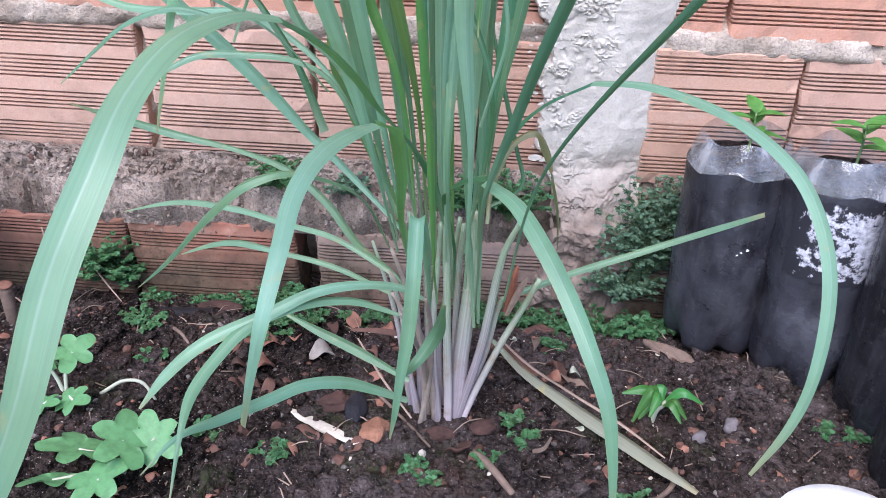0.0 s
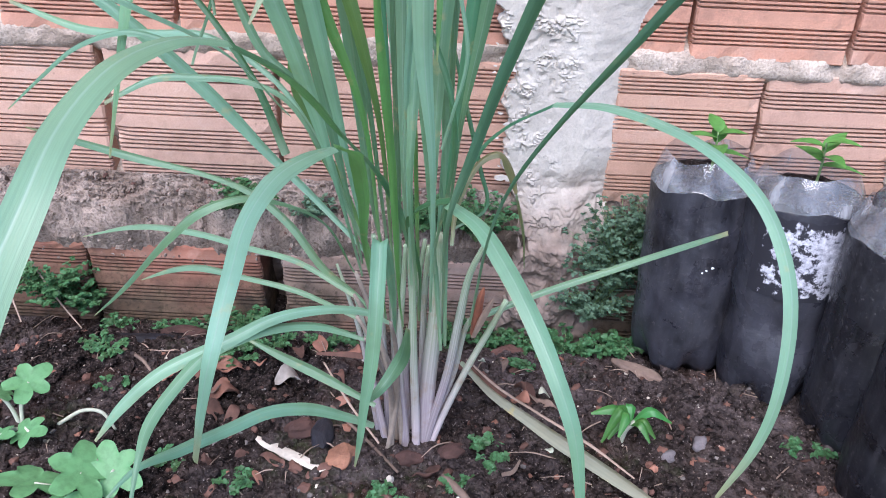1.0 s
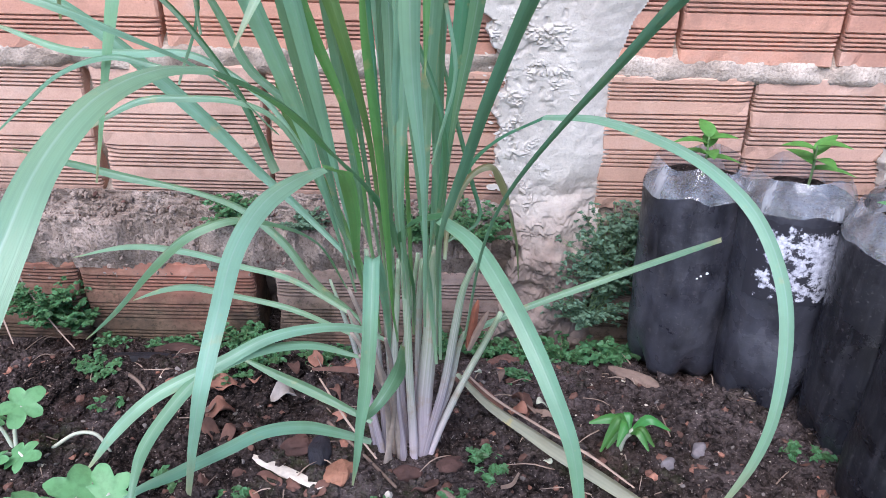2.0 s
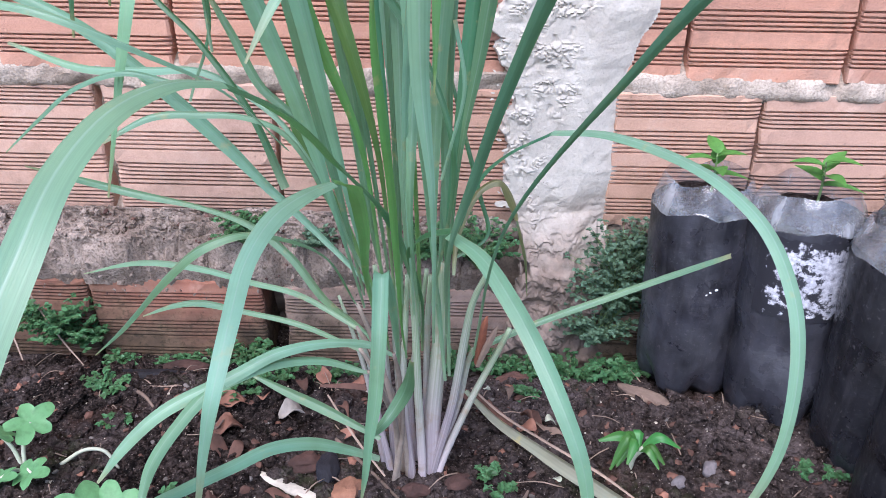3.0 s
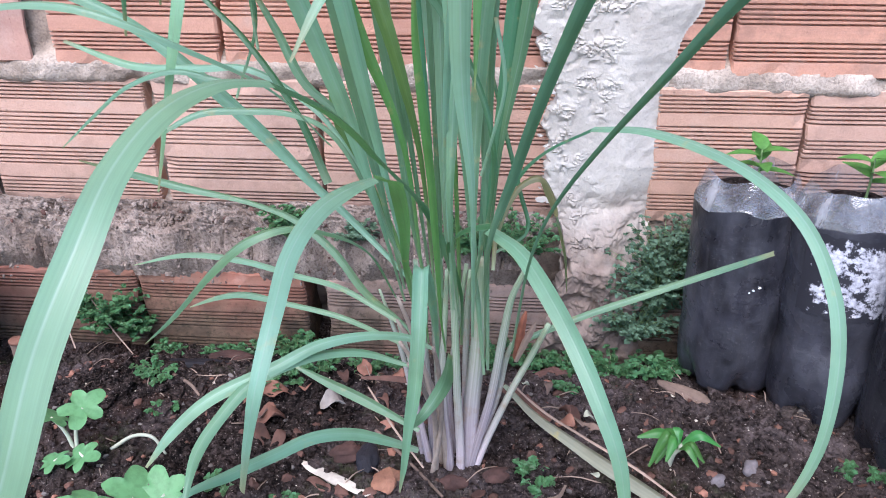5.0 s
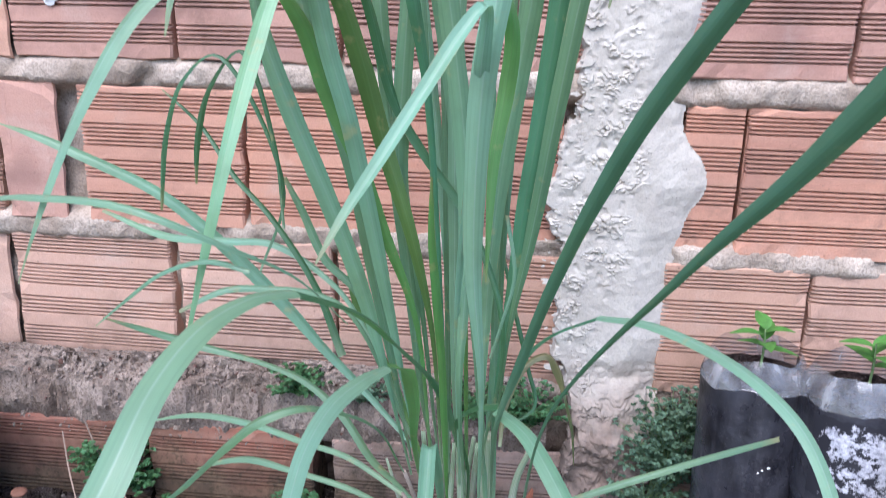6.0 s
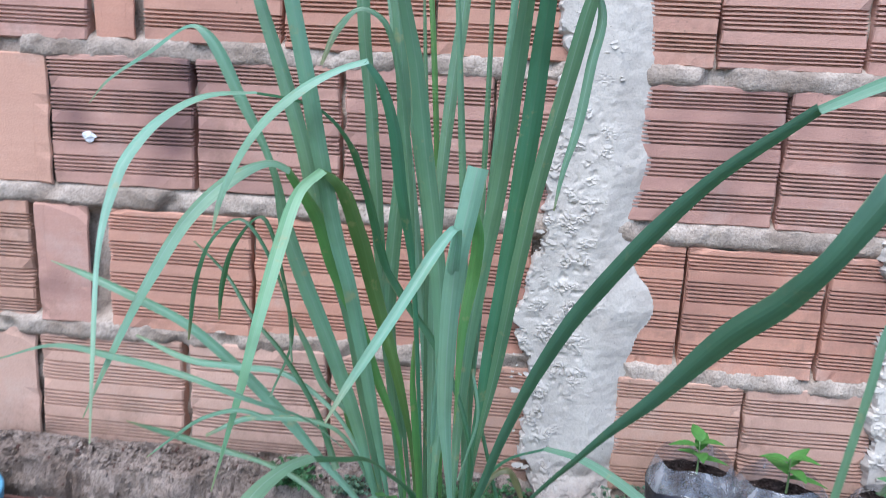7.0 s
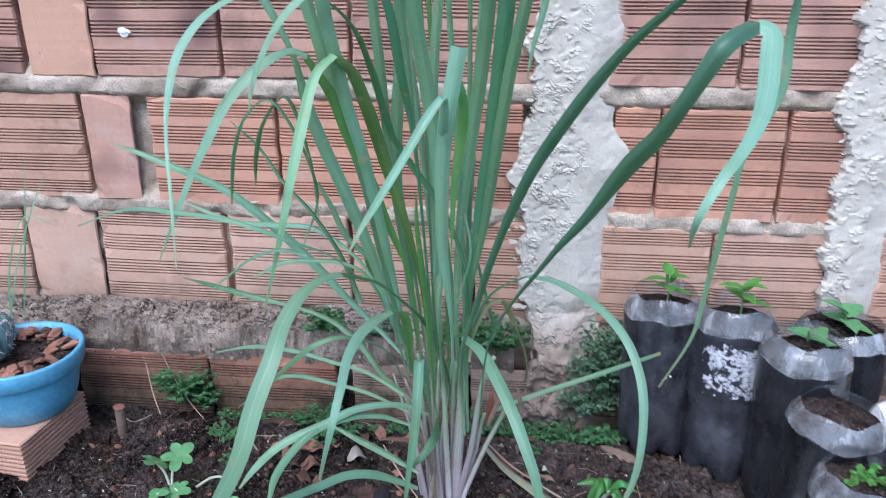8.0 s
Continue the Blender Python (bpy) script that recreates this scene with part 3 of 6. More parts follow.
part("mortar", mortar_sheet(-1.7, -0.92, -0.05, 2.1, 0.012, 0.02, 3.0), wall)
part("mortar", mortar_sheet(0.98, 1.8, -0.05, 2.1, 0.012, 0.02, 3.0), wall)
part("mortar", mortar_sheet(-0.92, 0.98, 1.03, 2.1, 0.012, 0.02, 3.0), wall)

course(0.197, 0.383, [-1.70, -1.50, -1.30, -1.10, -0.895, -0.685, -0.546, -0.310], {5})
course(0.197, 0.383, [-0.302, -0.081, 0.136, 0.235])
course(0.197, 0.383, [0.35, 0.537, 0.725])
course(0.197, 0.383, [0.80, 0.99, 1.19, 1.39, 1.59, 1.79])
course(0.400, 0.585, [-1.65, -1.45, -1.24, -1.03, -0.80, -0.756, -0.543])
course(0.400, 0.585, [-0.537, -0.448], {0}, tone="purple")
course(0.400, 0.585, [-0.424, -0.199, 0.005, 0.215], tone="orange")
course(0.400, 0.585, [0.355, 0.431, 0.627, 0.72], tone="orange")
course(0.400, 0.585, [0.80, 0.90, 1.10, 1.30, 1.50, 1.70])
course(0.618, 0.808, [-1.70, -1.49, -1.27, -1.06, -0.85, -0.628], tone="purple")
course(0.618, 0.808, [-0.620, -0.500], {0}, tone="dry")
course(0.618, 0.808, [-0.503, -0.282, -0.068, 0.146, 0.262], tone="purple")
course(0.618, 0.808, [0.335, 0.541, 0.72], tone="purple")
course(0.618, 0.808, [0.81, 1.0, 1.2, 1.4, 1.6, 1.8], tone="purple")
course(0.828, 1.02, [-1.66, -1.45, -1.25, -1.04, -0.84, -0.64, -0.434], tone="purple")
course(0.828, 1.02, [-0.430, -0.366], {0}, tone="orange")
course(0.828, 1.02, [-0.358, -0.154, 0.058, 0.262], tone="orange")
course(0.828, 1.02, [0.33, 0.437, 0.629, 0.73], tone="purple")
course(0.828, 1.02, [0.80, 0.93, 1.13, 1.33, 1.53, 1.73], tone="orange")
for i in range(5):
    z = 1.04 + 0.213 * i
    course(z, z + 0.192, [-1.7 + 0.1 * (i % 2) + 0.206 * j for j in range(10)])
    course(z, z + 0.192, [0.335] + [0.45 + 0.08 * (i % 2) + 0.206 * j for j in range(7)])
# the wider footing course, half sunk in the soil
course(-0.06, 0.128, [-1.7, -1.49, -1.28, -1.07, -0.86, -0.625], y=-0.052, tone="footing")
course(-0.06, 0.128, [-0.60, -0.345, -0.102], y=-0.056, tone="footing")
course(-0.06, 0.122, [-0.078, 0.135, 0.345, 0.55, 0.76, 0.97, 1.18, 1.39, 1.6], y=-0.05, tone="footing_grey")


def rubble_ledge(x0, x1):
    """Spilled mortar and broken clay lying on the footing, against the wall."""
    xs = np.arange(x0, x1, 0.0045)
    vs, fs, m = [], [], 26
    for x in xs:
        for j in range(m):
            s = j / (m - 1)
            v = Vector((x, s * 0.12, 7.0))
            bulge = 0.006 * noise.noise(v * 230) + 0.018 * noise.noise(v * 12) + 0.014 * noise.noise(v * 38) + 0.010 * abs(noise.noise(v * 85)) + 0.006 * noise.noise(v * 170)
            dip = 0.012 * noise.noise(Vector((x * 5, 0, 2.0)))
            y = -0.006 - 0.062 * s ** 0.9 + 0.02 * max(0, s - 0.85) / 0.15
            z = 0.212 - 0.05 * s ** 1.5 - 0.05 * max(0, s - 0.7) / 0.3 + dip
            vs.append((x, y - bulge * 0.8, z + bulge * 0.6))
    for i in range(len(xs) - 1):
        for j in range(m - 1):
            a = i * m + j
            fs.append((a, a + 1, a + m + 1, a + m))
    me = mesh_of("ledge", vs, fs, RUBBLE)
    me.set_sharp_from_angle(angle=0.6)
    return me


part("mortar_ledge", rubble_ledge(-1.7, 0.215), wall)
part("mortar_ledge", rubble_ledge(0.375, 1.75), wall)


def ledge_rubble(count, seed, sizes, material):
    """Crumbs of mortar and clay lying on the ledge."""
    g = random.Random(seed)
    bm = bmesh.new()
    bmesh.ops.create_icosphere(bm, subdivisions=1, radius=1)
    vs0, fs0 = [v.co.copy() for v in bm.verts], [tuple(v.index for v in f.verts) for f in bm.faces]
    bm.free()
    vs, fs = [], []
    for i in range(count):
        x, s = g.uniform(-0.8, 0.8), g.random() ** 0.8
        if 0.21 < x < 0.38:
            continue
        r = (sizes[0] + (sizes[1] - sizes[0]) * g.random() ** 2.2) * (1.0 - 0.6 * s)
        c = Vector((x, -0.012 - 0.062 * s ** 0.9, 0.212 - 0.05 * s ** 1.5 - 0.05 * max(0, s - 0.7) / 0.3 + 0.012 * noise.noise(Vector((x * 5, 0, 2.0)))))
        turn = Euler((g.uniform(0, 6), g.uniform(0, 6), g.uniform(0, 6))).to_matrix() @ Matrix.Diagonal((1.3, 1, 0.7))
        k = len(vs)
        vs += [c + turn @ (v * r * (1 + 0.5 * noise.noise(v * 1.3 + Vector((i, 0, 0))))) for v in vs0]
        fs += [tuple(j + k for j in f) for f in fs0]
    return mesh_of("rubble", vs, fs, material, False)


tagged(new("mortar_rubble", ledge_rubble(2400, 3, (0.001, 0.006), RUBBLE)), "loose crumbs of mortar on the footing ledge", "rubble", kind="stuff")
tagged(new("clay_rubble", ledge_rubble(420, 8, (0.001, 0.005), CHIP)), "loose crumbs of broken clay on the footing ledge", "rubble", kind="stuff")


def pillar(name, left, right, z0, z1, step, seed, label):
    """Concrete cast between the bricks: it bulges over them with torn edges and a trowelled middle."""
    lo, hi = min(p[1] for p in left) - 0.05, max(p[1] for p in right) + 0.05
    xs, zs = np.arange(lo, hi, step), np.arange(z0, z1, step)
    L, R = np.array(left), np.array(right)
    vs, keep = [], []
    for z in zs:
        a, b = np.interp(z, L[:, 0], L[:, 1]), np.interp(z, R[:, 0], R[:, 1])
        for x in xs:
            v = Vector((x, seed, z))
            torn = 0.014 * noise.noise(v * 18) + 0.012 * noise.noise(v * 50) + 0.005 * noise.noise(v * 130)
            smear = 0.014 * noise.noise(v * 6 + Vector((0, 4, 0))) + 0.007 * noise.noise(v * 25) + 0.003 * noise.noise(v * 90)
            near, far = x - a + torn, b - x + smear
            inside = min(near, far)
            edge = min(min(max(near / 0.005, 0), 1) ** 0.6, 0.25 + 0.75 * min(max(far / 0.05, 0), 1) ** 0.8)
            side = min(max((x - a) / (b - a), 0), 1)
            torn_side = min(max((0.72 - side) / 0.25, 0), 1) * min(max(0.75 + 1.6 * noise.noise(Vector((x * 6, seed, z * 5))), 0), 1)
            phase = z * 85 + 2.2 * noise.noise(v * 24) + 1.5 * noise.noise(v * 70) + 0.9 * noise.noise(v * 170)
            f = phase - math.floor(phase)
            lip = min(f / 0.35, 1) * (1 - f) ** 1.2
            step = lip * min(max(0.15 + 2.6 * noise.noise(v * 40 + Vector((5, 0, 0))), 0), 1) - 0.9 * max(0.0, noise.noise(v * 95) - 0.18)
            trowel = 0.0008 * noise.noise(Vector((x * 5, seed, z * 8))) + 0.0006 * noise.noise(v * 40) + 0.0004 * noise.noise(v * 110)
            y = 0.008 - edge * (0.021 + 0.003 * noise.noise(v * 5) + trowel + torn_side * (0.0065 * step))
            y -= min(max((0.25 - z) / 0.05, 0), 1) * (0.016 * noise.noise(v * 24) + 0.010 * noise.noise(v * 60) + 0.005 * abs(noise.noise(v * 130)))
            y -= 0.055 * min(max((0.225 - z) / 0.07, 0), 1) ** 1.3
            vs.append((x, y, z))
            keep.append(inside > -0.004)
    m = len(xs)
    fs = []
    for j in range(len(zs) - 1):
        for i in range(m - 1):
            q = (j * m + i, j * m + i + 1, (j + 1) * m + i + 1, (j + 1) * m + i)
            if all(keep[k] for k in q):
                fs.append(q)
    me = mesh_of(name, vs, fs, CONCRETE)
    me.set_sharp_from_angle(angle=0.35)
    return tagged(new(name, me), label, "concrete pillar", kind="structure")


pillar("pillar_1", [(0.0, 0.215), (0.15, 0.24), (0.24, 0.228), (0.30, 0.205), (0.38, 0.222), (0.43, 0.207), (0.47, 0.192), (0.52, 0.212), (0.6, 0.225), (0.68, 0.221), (0.76, 0.231), (0.84, 0.236), (0.9, 0.225), (2.1, 0.23)],
       [(0.0, 0.365), (0.24, 0.352), (0.28, 0.368), (0.36, 0.36), (0.41, 0.362), (0.45, 0.374), (0.485, 0.388), (0.52, 0.376), (0.56, 0.35), (0.61, 0.352), (0.69, 0.366), (0.77, 0.356), (0.84, 0.357), (0.91, 0.345), (2.1, 0.345)],
       0.0, 1.03, 0.0017, 1.0, "pale grey concrete pillar spilling over the brick edges")
pillar("pillar_2", [(0.0, 0.715), (0.325, 0.712), (0.40, 0.705), (0.46, 0.706), (0.525, 0.718), (0.585, 0.69), (0.67, 0.705), (0.75, 0.702), (2.1, 0.70)],
       [(0.0, 0.82), (0.4, 0.815), (0.6, 0.83), (0.8, 0.82), (2.1, 0.81)], 0.0, 1.03, 0.003, 5.0, "pale grey concrete pillar with torn edges")


def torn_flakes(name, left, right, count, seed, label):
    """Shards of concrete that stand off the pillar's torn side."""
    g = random.Random(seed)
    L, R = np.array(left), np.array(right)
    vs, fs = [], []
    while count:
        z = g.uniform(0.23, 1.0)
        a, b = np.interp(z, L[:, 0], L[:, 1]), np.interp(z, R[:, 0], R[:, 1])
        s = g.random() * 0.7
        x = a + (b - a) * s
        here = noise.noise(Vector((x * 13, seed, z * 9))) + 0.45 * (0.55 - s) + (0.35 if s < 0.1 else 0)
        if here < g.uniform(-0.1, 0.5):
            continue
        count -= 1
        r = 0.0018 + 0.006 * g.random() ** 3
        turn = Euler((g.uniform(-0.32, -0.1), g.uniform(-0.5, 0.5), g.uniform(-0.12, 0.12))).to_matrix()
        k, n = len(vs), 9
        c = Vector((x, -0.0142, z))
        for depth in (-0.0004, 0.003):
            for j in range(n):
                w = 6.283 * j / n
                q = r * (0.7 + 0.75 * noise.noise(Vector((j * 2.3, count, seed))))
                vs.append(c + turn @ Vector((q * 1.6 * math.cos(w), depth, q * 0.75 * math.sin(w))))
        fs.append(tuple(k + j for j in range(n)))
        fs += [(k + (j + 1) % n, k + j, k + n + j, k + n + (j + 1) % n) for j in range(n)]
    return tagged(new(name, mesh_of(name, vs, fs, CONCRETE, False)), label, "concrete flakes", kind="stuff")


torn_flakes("concrete_flakes", [(0.0, 0.215), (0.30, 0.198), (0.47, 0.192), (0.68, 0.235), (1.0, 0.25)], [(0.0, 0.365), (0.47, 0.375), (0.62, 0.352), (1.0, 0.345)], 120, 2, "torn flakes of concrete on the grey pillar")
torn_flakes("concrete_flakes", [(0.0, 0.715), (0.55, 0.698), (1.0, 0.705)], [(0.0, 0.82), (1.0, 0.82)], 60, 9, "torn flakes of concrete on the narrow pillar")

# ---- lemongrass ----
plant = thing("lemongrass_clump", (0, 0, 0), "tall lemongrass clump with arching blue-green blades and mauve stalks", "grass plant")
COUNT = [0]


SKYWARD, AHEAD = (0.03, -0.55, 0.83), (-0.1, -0.94, 0.33)


def leaf(kind, points, fold=0.36, span=(0.0, 1.0), facing=SKYWARD):
    COUNT[0] += 1
    return part("blade", ribbon("blade", points, LEAF[kind], facing, fold, seed=COUNT[0], span=span), plant)


def stalk(points):
    a, b = points[0], points[1]
    points = [(a[0] + 0.25 * (0.122 - a[0]), a[1] - 0.004, 0.03, a[3] * 0.8), (a[0], a[1], min(a[2], 0.07), a[3])] + points[1:]
    return part("stalk", tube("stalk", points, SHEATH, 10, flat=0.8), plant)


def low_leaf(kind, points):
    """A low blade, carried by a thin brownish stem that rises from the root of the clump."""
    x, y, z, w = points[0]
    foot = (0.108 + dice.uniform(-0.014, 0.008), -0.338 + dice.uniform(-0.012, 0.012))
    bow = 0.01 * min(1.0, (z - 0.07) / 0.12)
    if z > 0.2:
        part("stalk", tube("stalk", [(foot[0], foot[1], 0.04, 0.0032), (foot[0] * 0.6 + x * 0.4 + bow, foot[1] * 0.6 + y * 0.4, 0.07 + 0.42 * (z - 0.07), 0.0026), (foot[0] * 0.15 + x * 0.85 + bow * 0.5, foot[1] * 0.15 + y * 0.85, 0.07 + 0.86 * (z - 0.07), 0.0021), (x, y, z + 0.001, 0.0016)], THIN_SHEATH, 8), plant)
    leaf(kind, points)


def shoot(root, kind, points, span=(0.0, 1.0), facing=SKYWARD):
    """A blade, folded into a narrow channel where it leaves its sheath above the root of the clump."""
    x, y, z, w = points[0]
    low = min(0.29, z - 0.05)
    s = (low - 0.06) / max(0.1, z - 0.06)
    k = dice.uniform(-0.005, 0.005)
    if z > 0.2:
        points = [(root[0] * (1 - s) + x * s + k, root[1] * (1 - s) + y * s + 0.014, low, 0.003)] + points
    x1, y1, z1, w1 = points[1 if z > 0.2 else 0]
    points[1 if z > 0.2 else 0] = (x1, y1, z1, w1 * 0.65)
    # the lowest stretch stays rolled and slender
    points = [(a, b, c, d * min(1.0, 0.72 + 0.28 * max(0.0, c - 0.3) / 0.3)) for a, b, c, d in points]
    leaf(kind, points, span=span, facing=facing)


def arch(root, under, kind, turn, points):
    """A blade in two tones: its underside up to the turn, then a paler face with the sky's sheen put into its colour.
    """
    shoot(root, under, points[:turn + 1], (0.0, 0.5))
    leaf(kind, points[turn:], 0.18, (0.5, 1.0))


stalk([(0.134, -0.335, 0.065, 0.0095), (0.137, -0.339, 0.144, 0.0089), (0.143, -0.343, 0.232, 0.0075), (0.144, -0.346, 0.296, 0.0058), (0.144, -0.350, 0.325, 0.0036)])
stalk([(0.127, -0.345, 0.077, 0.0047), (0.123, -0.352, 0.182, 0.0043), (0.120, -0.358, 0.280, 0.0034), (0.117, -0.365, 0.331, 0.0023)])
stalk([(0.115, -0.340, 0.073, 0.0053), (0.110, -0.345, 0.146, 0.0041), (0.109, -0.350, 0.208, 0.0034), (0.112, -0.355, 0.271, 0.0027), (0.114, -0.360, 0.317, 0.0021)])
stalk([(0.138, -0.340, 0.070, 0.0044), (0.157, -0.348, 0.167, 0.0046), (0.167, -0.355, 0.249, 0.0041), (0.173, -0.362, 0.292, 0.0031), (0.187, -0.370, 0.333, 0.0023)])
stalk([(0.139, -0.335, 0.068, 0.0032), (0.163, -0.338, 0.160, 0.0032), (0.171, -0.342, 0.213, 0.0028), (0.176, -0.345, 0.230, 0.0025)])
stalk([(0.144, -0.340, 0.070, 0.0038), (0.174, -0.342, 0.164, 0.0035), (0.198, -0.343, 0.224, 0.0031), (0.209, -0.345, 0.254, 0.0025)])
stalk([(0.094, -0.340, 0.076, 0.0044), (0.084, -0.340, 0.132, 0.0030), (0.076, -0.340, 0.198, 0.0026), (0.064, -0.340, 0.251, 0.0019)])
stalk([(0.085, -0.325, 0.080, 0.0035), (0.068, -0.322, 0.184, 0.0027), (0.052, -0.318, 0.243, 0.0020), (0.044, -0.315, 0.267, 0.0014)])
stalk([(0.107, -0.325, 0.070, 0.0045), (0.102, -0.327, 0.190, 0.0044), (0.100, -0.328, 0.260, 0.0042), (0.105, -0.330, 0.311, 0.0032)])
stalk([(0.120, -0.325, 0.062, 0.0039), (0.114, -0.327, 0.162, 0.0030), (0.124, -0.328, 0.255, 0.0025), (0.130, -0.330, 0.307, 0.0021)])
stalk([(0.098, -0.330, 0.068, 0.0041), (0.093, -0.333, 0.165, 0.0035), (0.088, -0.337, 0.251, 0.0030), (0.083, -0.340, 0.315, 0.0024)])
stalk([(0.130, -0.325, 0.057, 0.0045), (0.130, -0.327, 0.163, 0.0036), (0.131, -0.328, 0.249, 0.0034), (0.134, -0.330, 0.301, 0.0027)])
# the broken, rust-brown stub and the split dry sheaths
part("stub", ribbon("stub", [(0.178, -0.352, 0.215, 0.006), (0.181, -0.356, 0.242, 0.008), (0.184, -0.36, 0.268, 0.005), (0.186, -0.36, 0.276, 0.002)], RUST, fold=0.9), plant, "rust-brown broken stub")
part("stub", ribbon("stub", [(0.178, -0.354, 0.215, 0.005), (0.184, -0.358, 0.236, 0.007), (0.192, -0.361, 0.258, 0.005), (0.196, -0.362, 0.267, 0.001)], STRAW, fold=0.7), plant, "torn straw-coloured stub")
part("sheath", ribbon("sheath", [(0.226, -0.345, 0.232, 0.008), (0.224, -0.348, 0.25, 0.007), (0.219, -0.35, 0.275, 0.003)], STRAW, fold=0.6), plant, "dry straw-coloured sheath")
# narrow upright blades in the heart of the clump
heart = random.Random(17)
for i in range(7):
    x, y = 0.135 + heart.uniform(-0.04, 0.045), -0.345 + heart.uniform(-0.035, 0.04)
    lean, back, high = heart.uniform(-0.14, 0.05), heart.uniform(-0.06, 0.08), heart.uniform(0.62, 1.05)
    w = heart.uniform(0.005, 0.0095)
    leaf(heart.choice(("top", "top", "pale", "dark", "yg", "top")), [(x, y, 0.2, 0.003), (x + lean * 0.18, y + back * 0.2, 0.2 + high * 0.28, w * 0.8), (x + lean * 0.5, y + back * 0.5, 0.2 + high * 0.6, w), (x + lean * 1.1, y + back, 0.2 + high, w * 0.35)])
# two near blades: shaded colour up to the turn, lit colour beyond it
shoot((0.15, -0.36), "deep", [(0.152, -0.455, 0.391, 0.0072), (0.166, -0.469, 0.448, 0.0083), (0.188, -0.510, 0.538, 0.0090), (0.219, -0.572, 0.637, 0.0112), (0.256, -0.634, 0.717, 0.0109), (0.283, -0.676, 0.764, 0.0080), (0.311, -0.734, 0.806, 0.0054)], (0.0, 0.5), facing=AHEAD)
leaf("top", [(0.311, -0.734, 0.806, 0.0067), (0.341, -0.735, 0.821, 0.0096), (0.366, -0.729, 0.827, 0.0101), (0.383, -0.721, 0.812, 0.0084), (0.385, -0.714, 0.780, 0.0066), (0.384, -0.719, 0.745, 0.0053), (0.364, -0.724, 0.702, 0.0044), (0.359, -0.727, 0.671, 0.0042), (0.351, -0.727, 0.610, 0.0040), (0.345, -0.727, 0.563, 0.0026), (0.325, -0.724, 0.514, 0.0010)], 0.18, (0.5, 1.0))
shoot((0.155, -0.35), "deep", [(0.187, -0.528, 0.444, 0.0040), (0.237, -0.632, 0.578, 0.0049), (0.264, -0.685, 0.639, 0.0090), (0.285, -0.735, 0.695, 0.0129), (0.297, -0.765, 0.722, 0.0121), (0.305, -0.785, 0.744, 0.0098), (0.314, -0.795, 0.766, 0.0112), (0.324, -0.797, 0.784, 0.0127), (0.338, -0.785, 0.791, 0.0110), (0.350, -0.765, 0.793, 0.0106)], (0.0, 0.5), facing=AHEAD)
leaf("pale", [(0.349, -0.765, 0.792, 0.0125), (0.356, -0.768, 0.790, 0.0130), (0.354, -0.785, 0.775, 0.0122), (0.344, -0.820, 0.755, 0.0105), (0.330, -0.850, 0.741, 0.0072), (0.312, -0.875, 0.726, 0.0060), (0.302, -0.880, 0.707, 0.0042), (0.304, -0.860, 0.684, 0.0012)], 0.18, (0.5, 1.0))
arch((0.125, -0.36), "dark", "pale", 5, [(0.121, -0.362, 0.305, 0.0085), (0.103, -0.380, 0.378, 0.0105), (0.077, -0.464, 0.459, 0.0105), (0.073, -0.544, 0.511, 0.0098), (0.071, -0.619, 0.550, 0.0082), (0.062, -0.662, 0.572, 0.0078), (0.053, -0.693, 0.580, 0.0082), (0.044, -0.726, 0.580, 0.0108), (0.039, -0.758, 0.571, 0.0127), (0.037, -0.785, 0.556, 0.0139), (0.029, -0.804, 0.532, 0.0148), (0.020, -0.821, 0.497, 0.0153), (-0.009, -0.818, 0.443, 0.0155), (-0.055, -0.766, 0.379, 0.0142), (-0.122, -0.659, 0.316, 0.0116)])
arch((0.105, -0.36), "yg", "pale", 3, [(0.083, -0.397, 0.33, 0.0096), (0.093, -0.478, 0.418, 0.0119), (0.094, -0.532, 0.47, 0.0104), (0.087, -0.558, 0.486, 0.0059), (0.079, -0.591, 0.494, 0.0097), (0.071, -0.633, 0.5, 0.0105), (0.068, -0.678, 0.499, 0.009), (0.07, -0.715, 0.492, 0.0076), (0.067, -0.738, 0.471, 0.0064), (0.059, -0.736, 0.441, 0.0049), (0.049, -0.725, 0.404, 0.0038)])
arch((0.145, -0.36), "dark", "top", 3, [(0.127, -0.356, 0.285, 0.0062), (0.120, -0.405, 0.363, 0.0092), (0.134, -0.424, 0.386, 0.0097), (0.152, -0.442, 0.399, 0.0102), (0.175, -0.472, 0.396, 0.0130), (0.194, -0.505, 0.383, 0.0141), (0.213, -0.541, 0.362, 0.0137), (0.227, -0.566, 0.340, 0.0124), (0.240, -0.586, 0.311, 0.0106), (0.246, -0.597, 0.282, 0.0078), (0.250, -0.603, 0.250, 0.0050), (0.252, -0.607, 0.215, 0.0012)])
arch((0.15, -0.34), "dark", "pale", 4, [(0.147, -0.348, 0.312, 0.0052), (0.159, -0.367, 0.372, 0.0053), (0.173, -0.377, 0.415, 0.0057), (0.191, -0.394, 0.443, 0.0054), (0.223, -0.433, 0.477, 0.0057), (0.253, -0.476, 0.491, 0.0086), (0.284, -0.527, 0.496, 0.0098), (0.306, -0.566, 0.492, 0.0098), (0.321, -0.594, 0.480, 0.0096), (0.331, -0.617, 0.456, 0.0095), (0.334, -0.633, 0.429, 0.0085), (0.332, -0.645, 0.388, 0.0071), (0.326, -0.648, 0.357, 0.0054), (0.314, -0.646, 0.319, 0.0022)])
leaf("pale", [(0.174, -0.347, 0.229, 0.0057), (0.233, -0.321, 0.244, 0.0067), (0.314, -0.312, 0.276, 0.0071), (0.370, -0.324, 0.310, 0.0066), (0.401, -0.342, 0.336, 0.0056)])
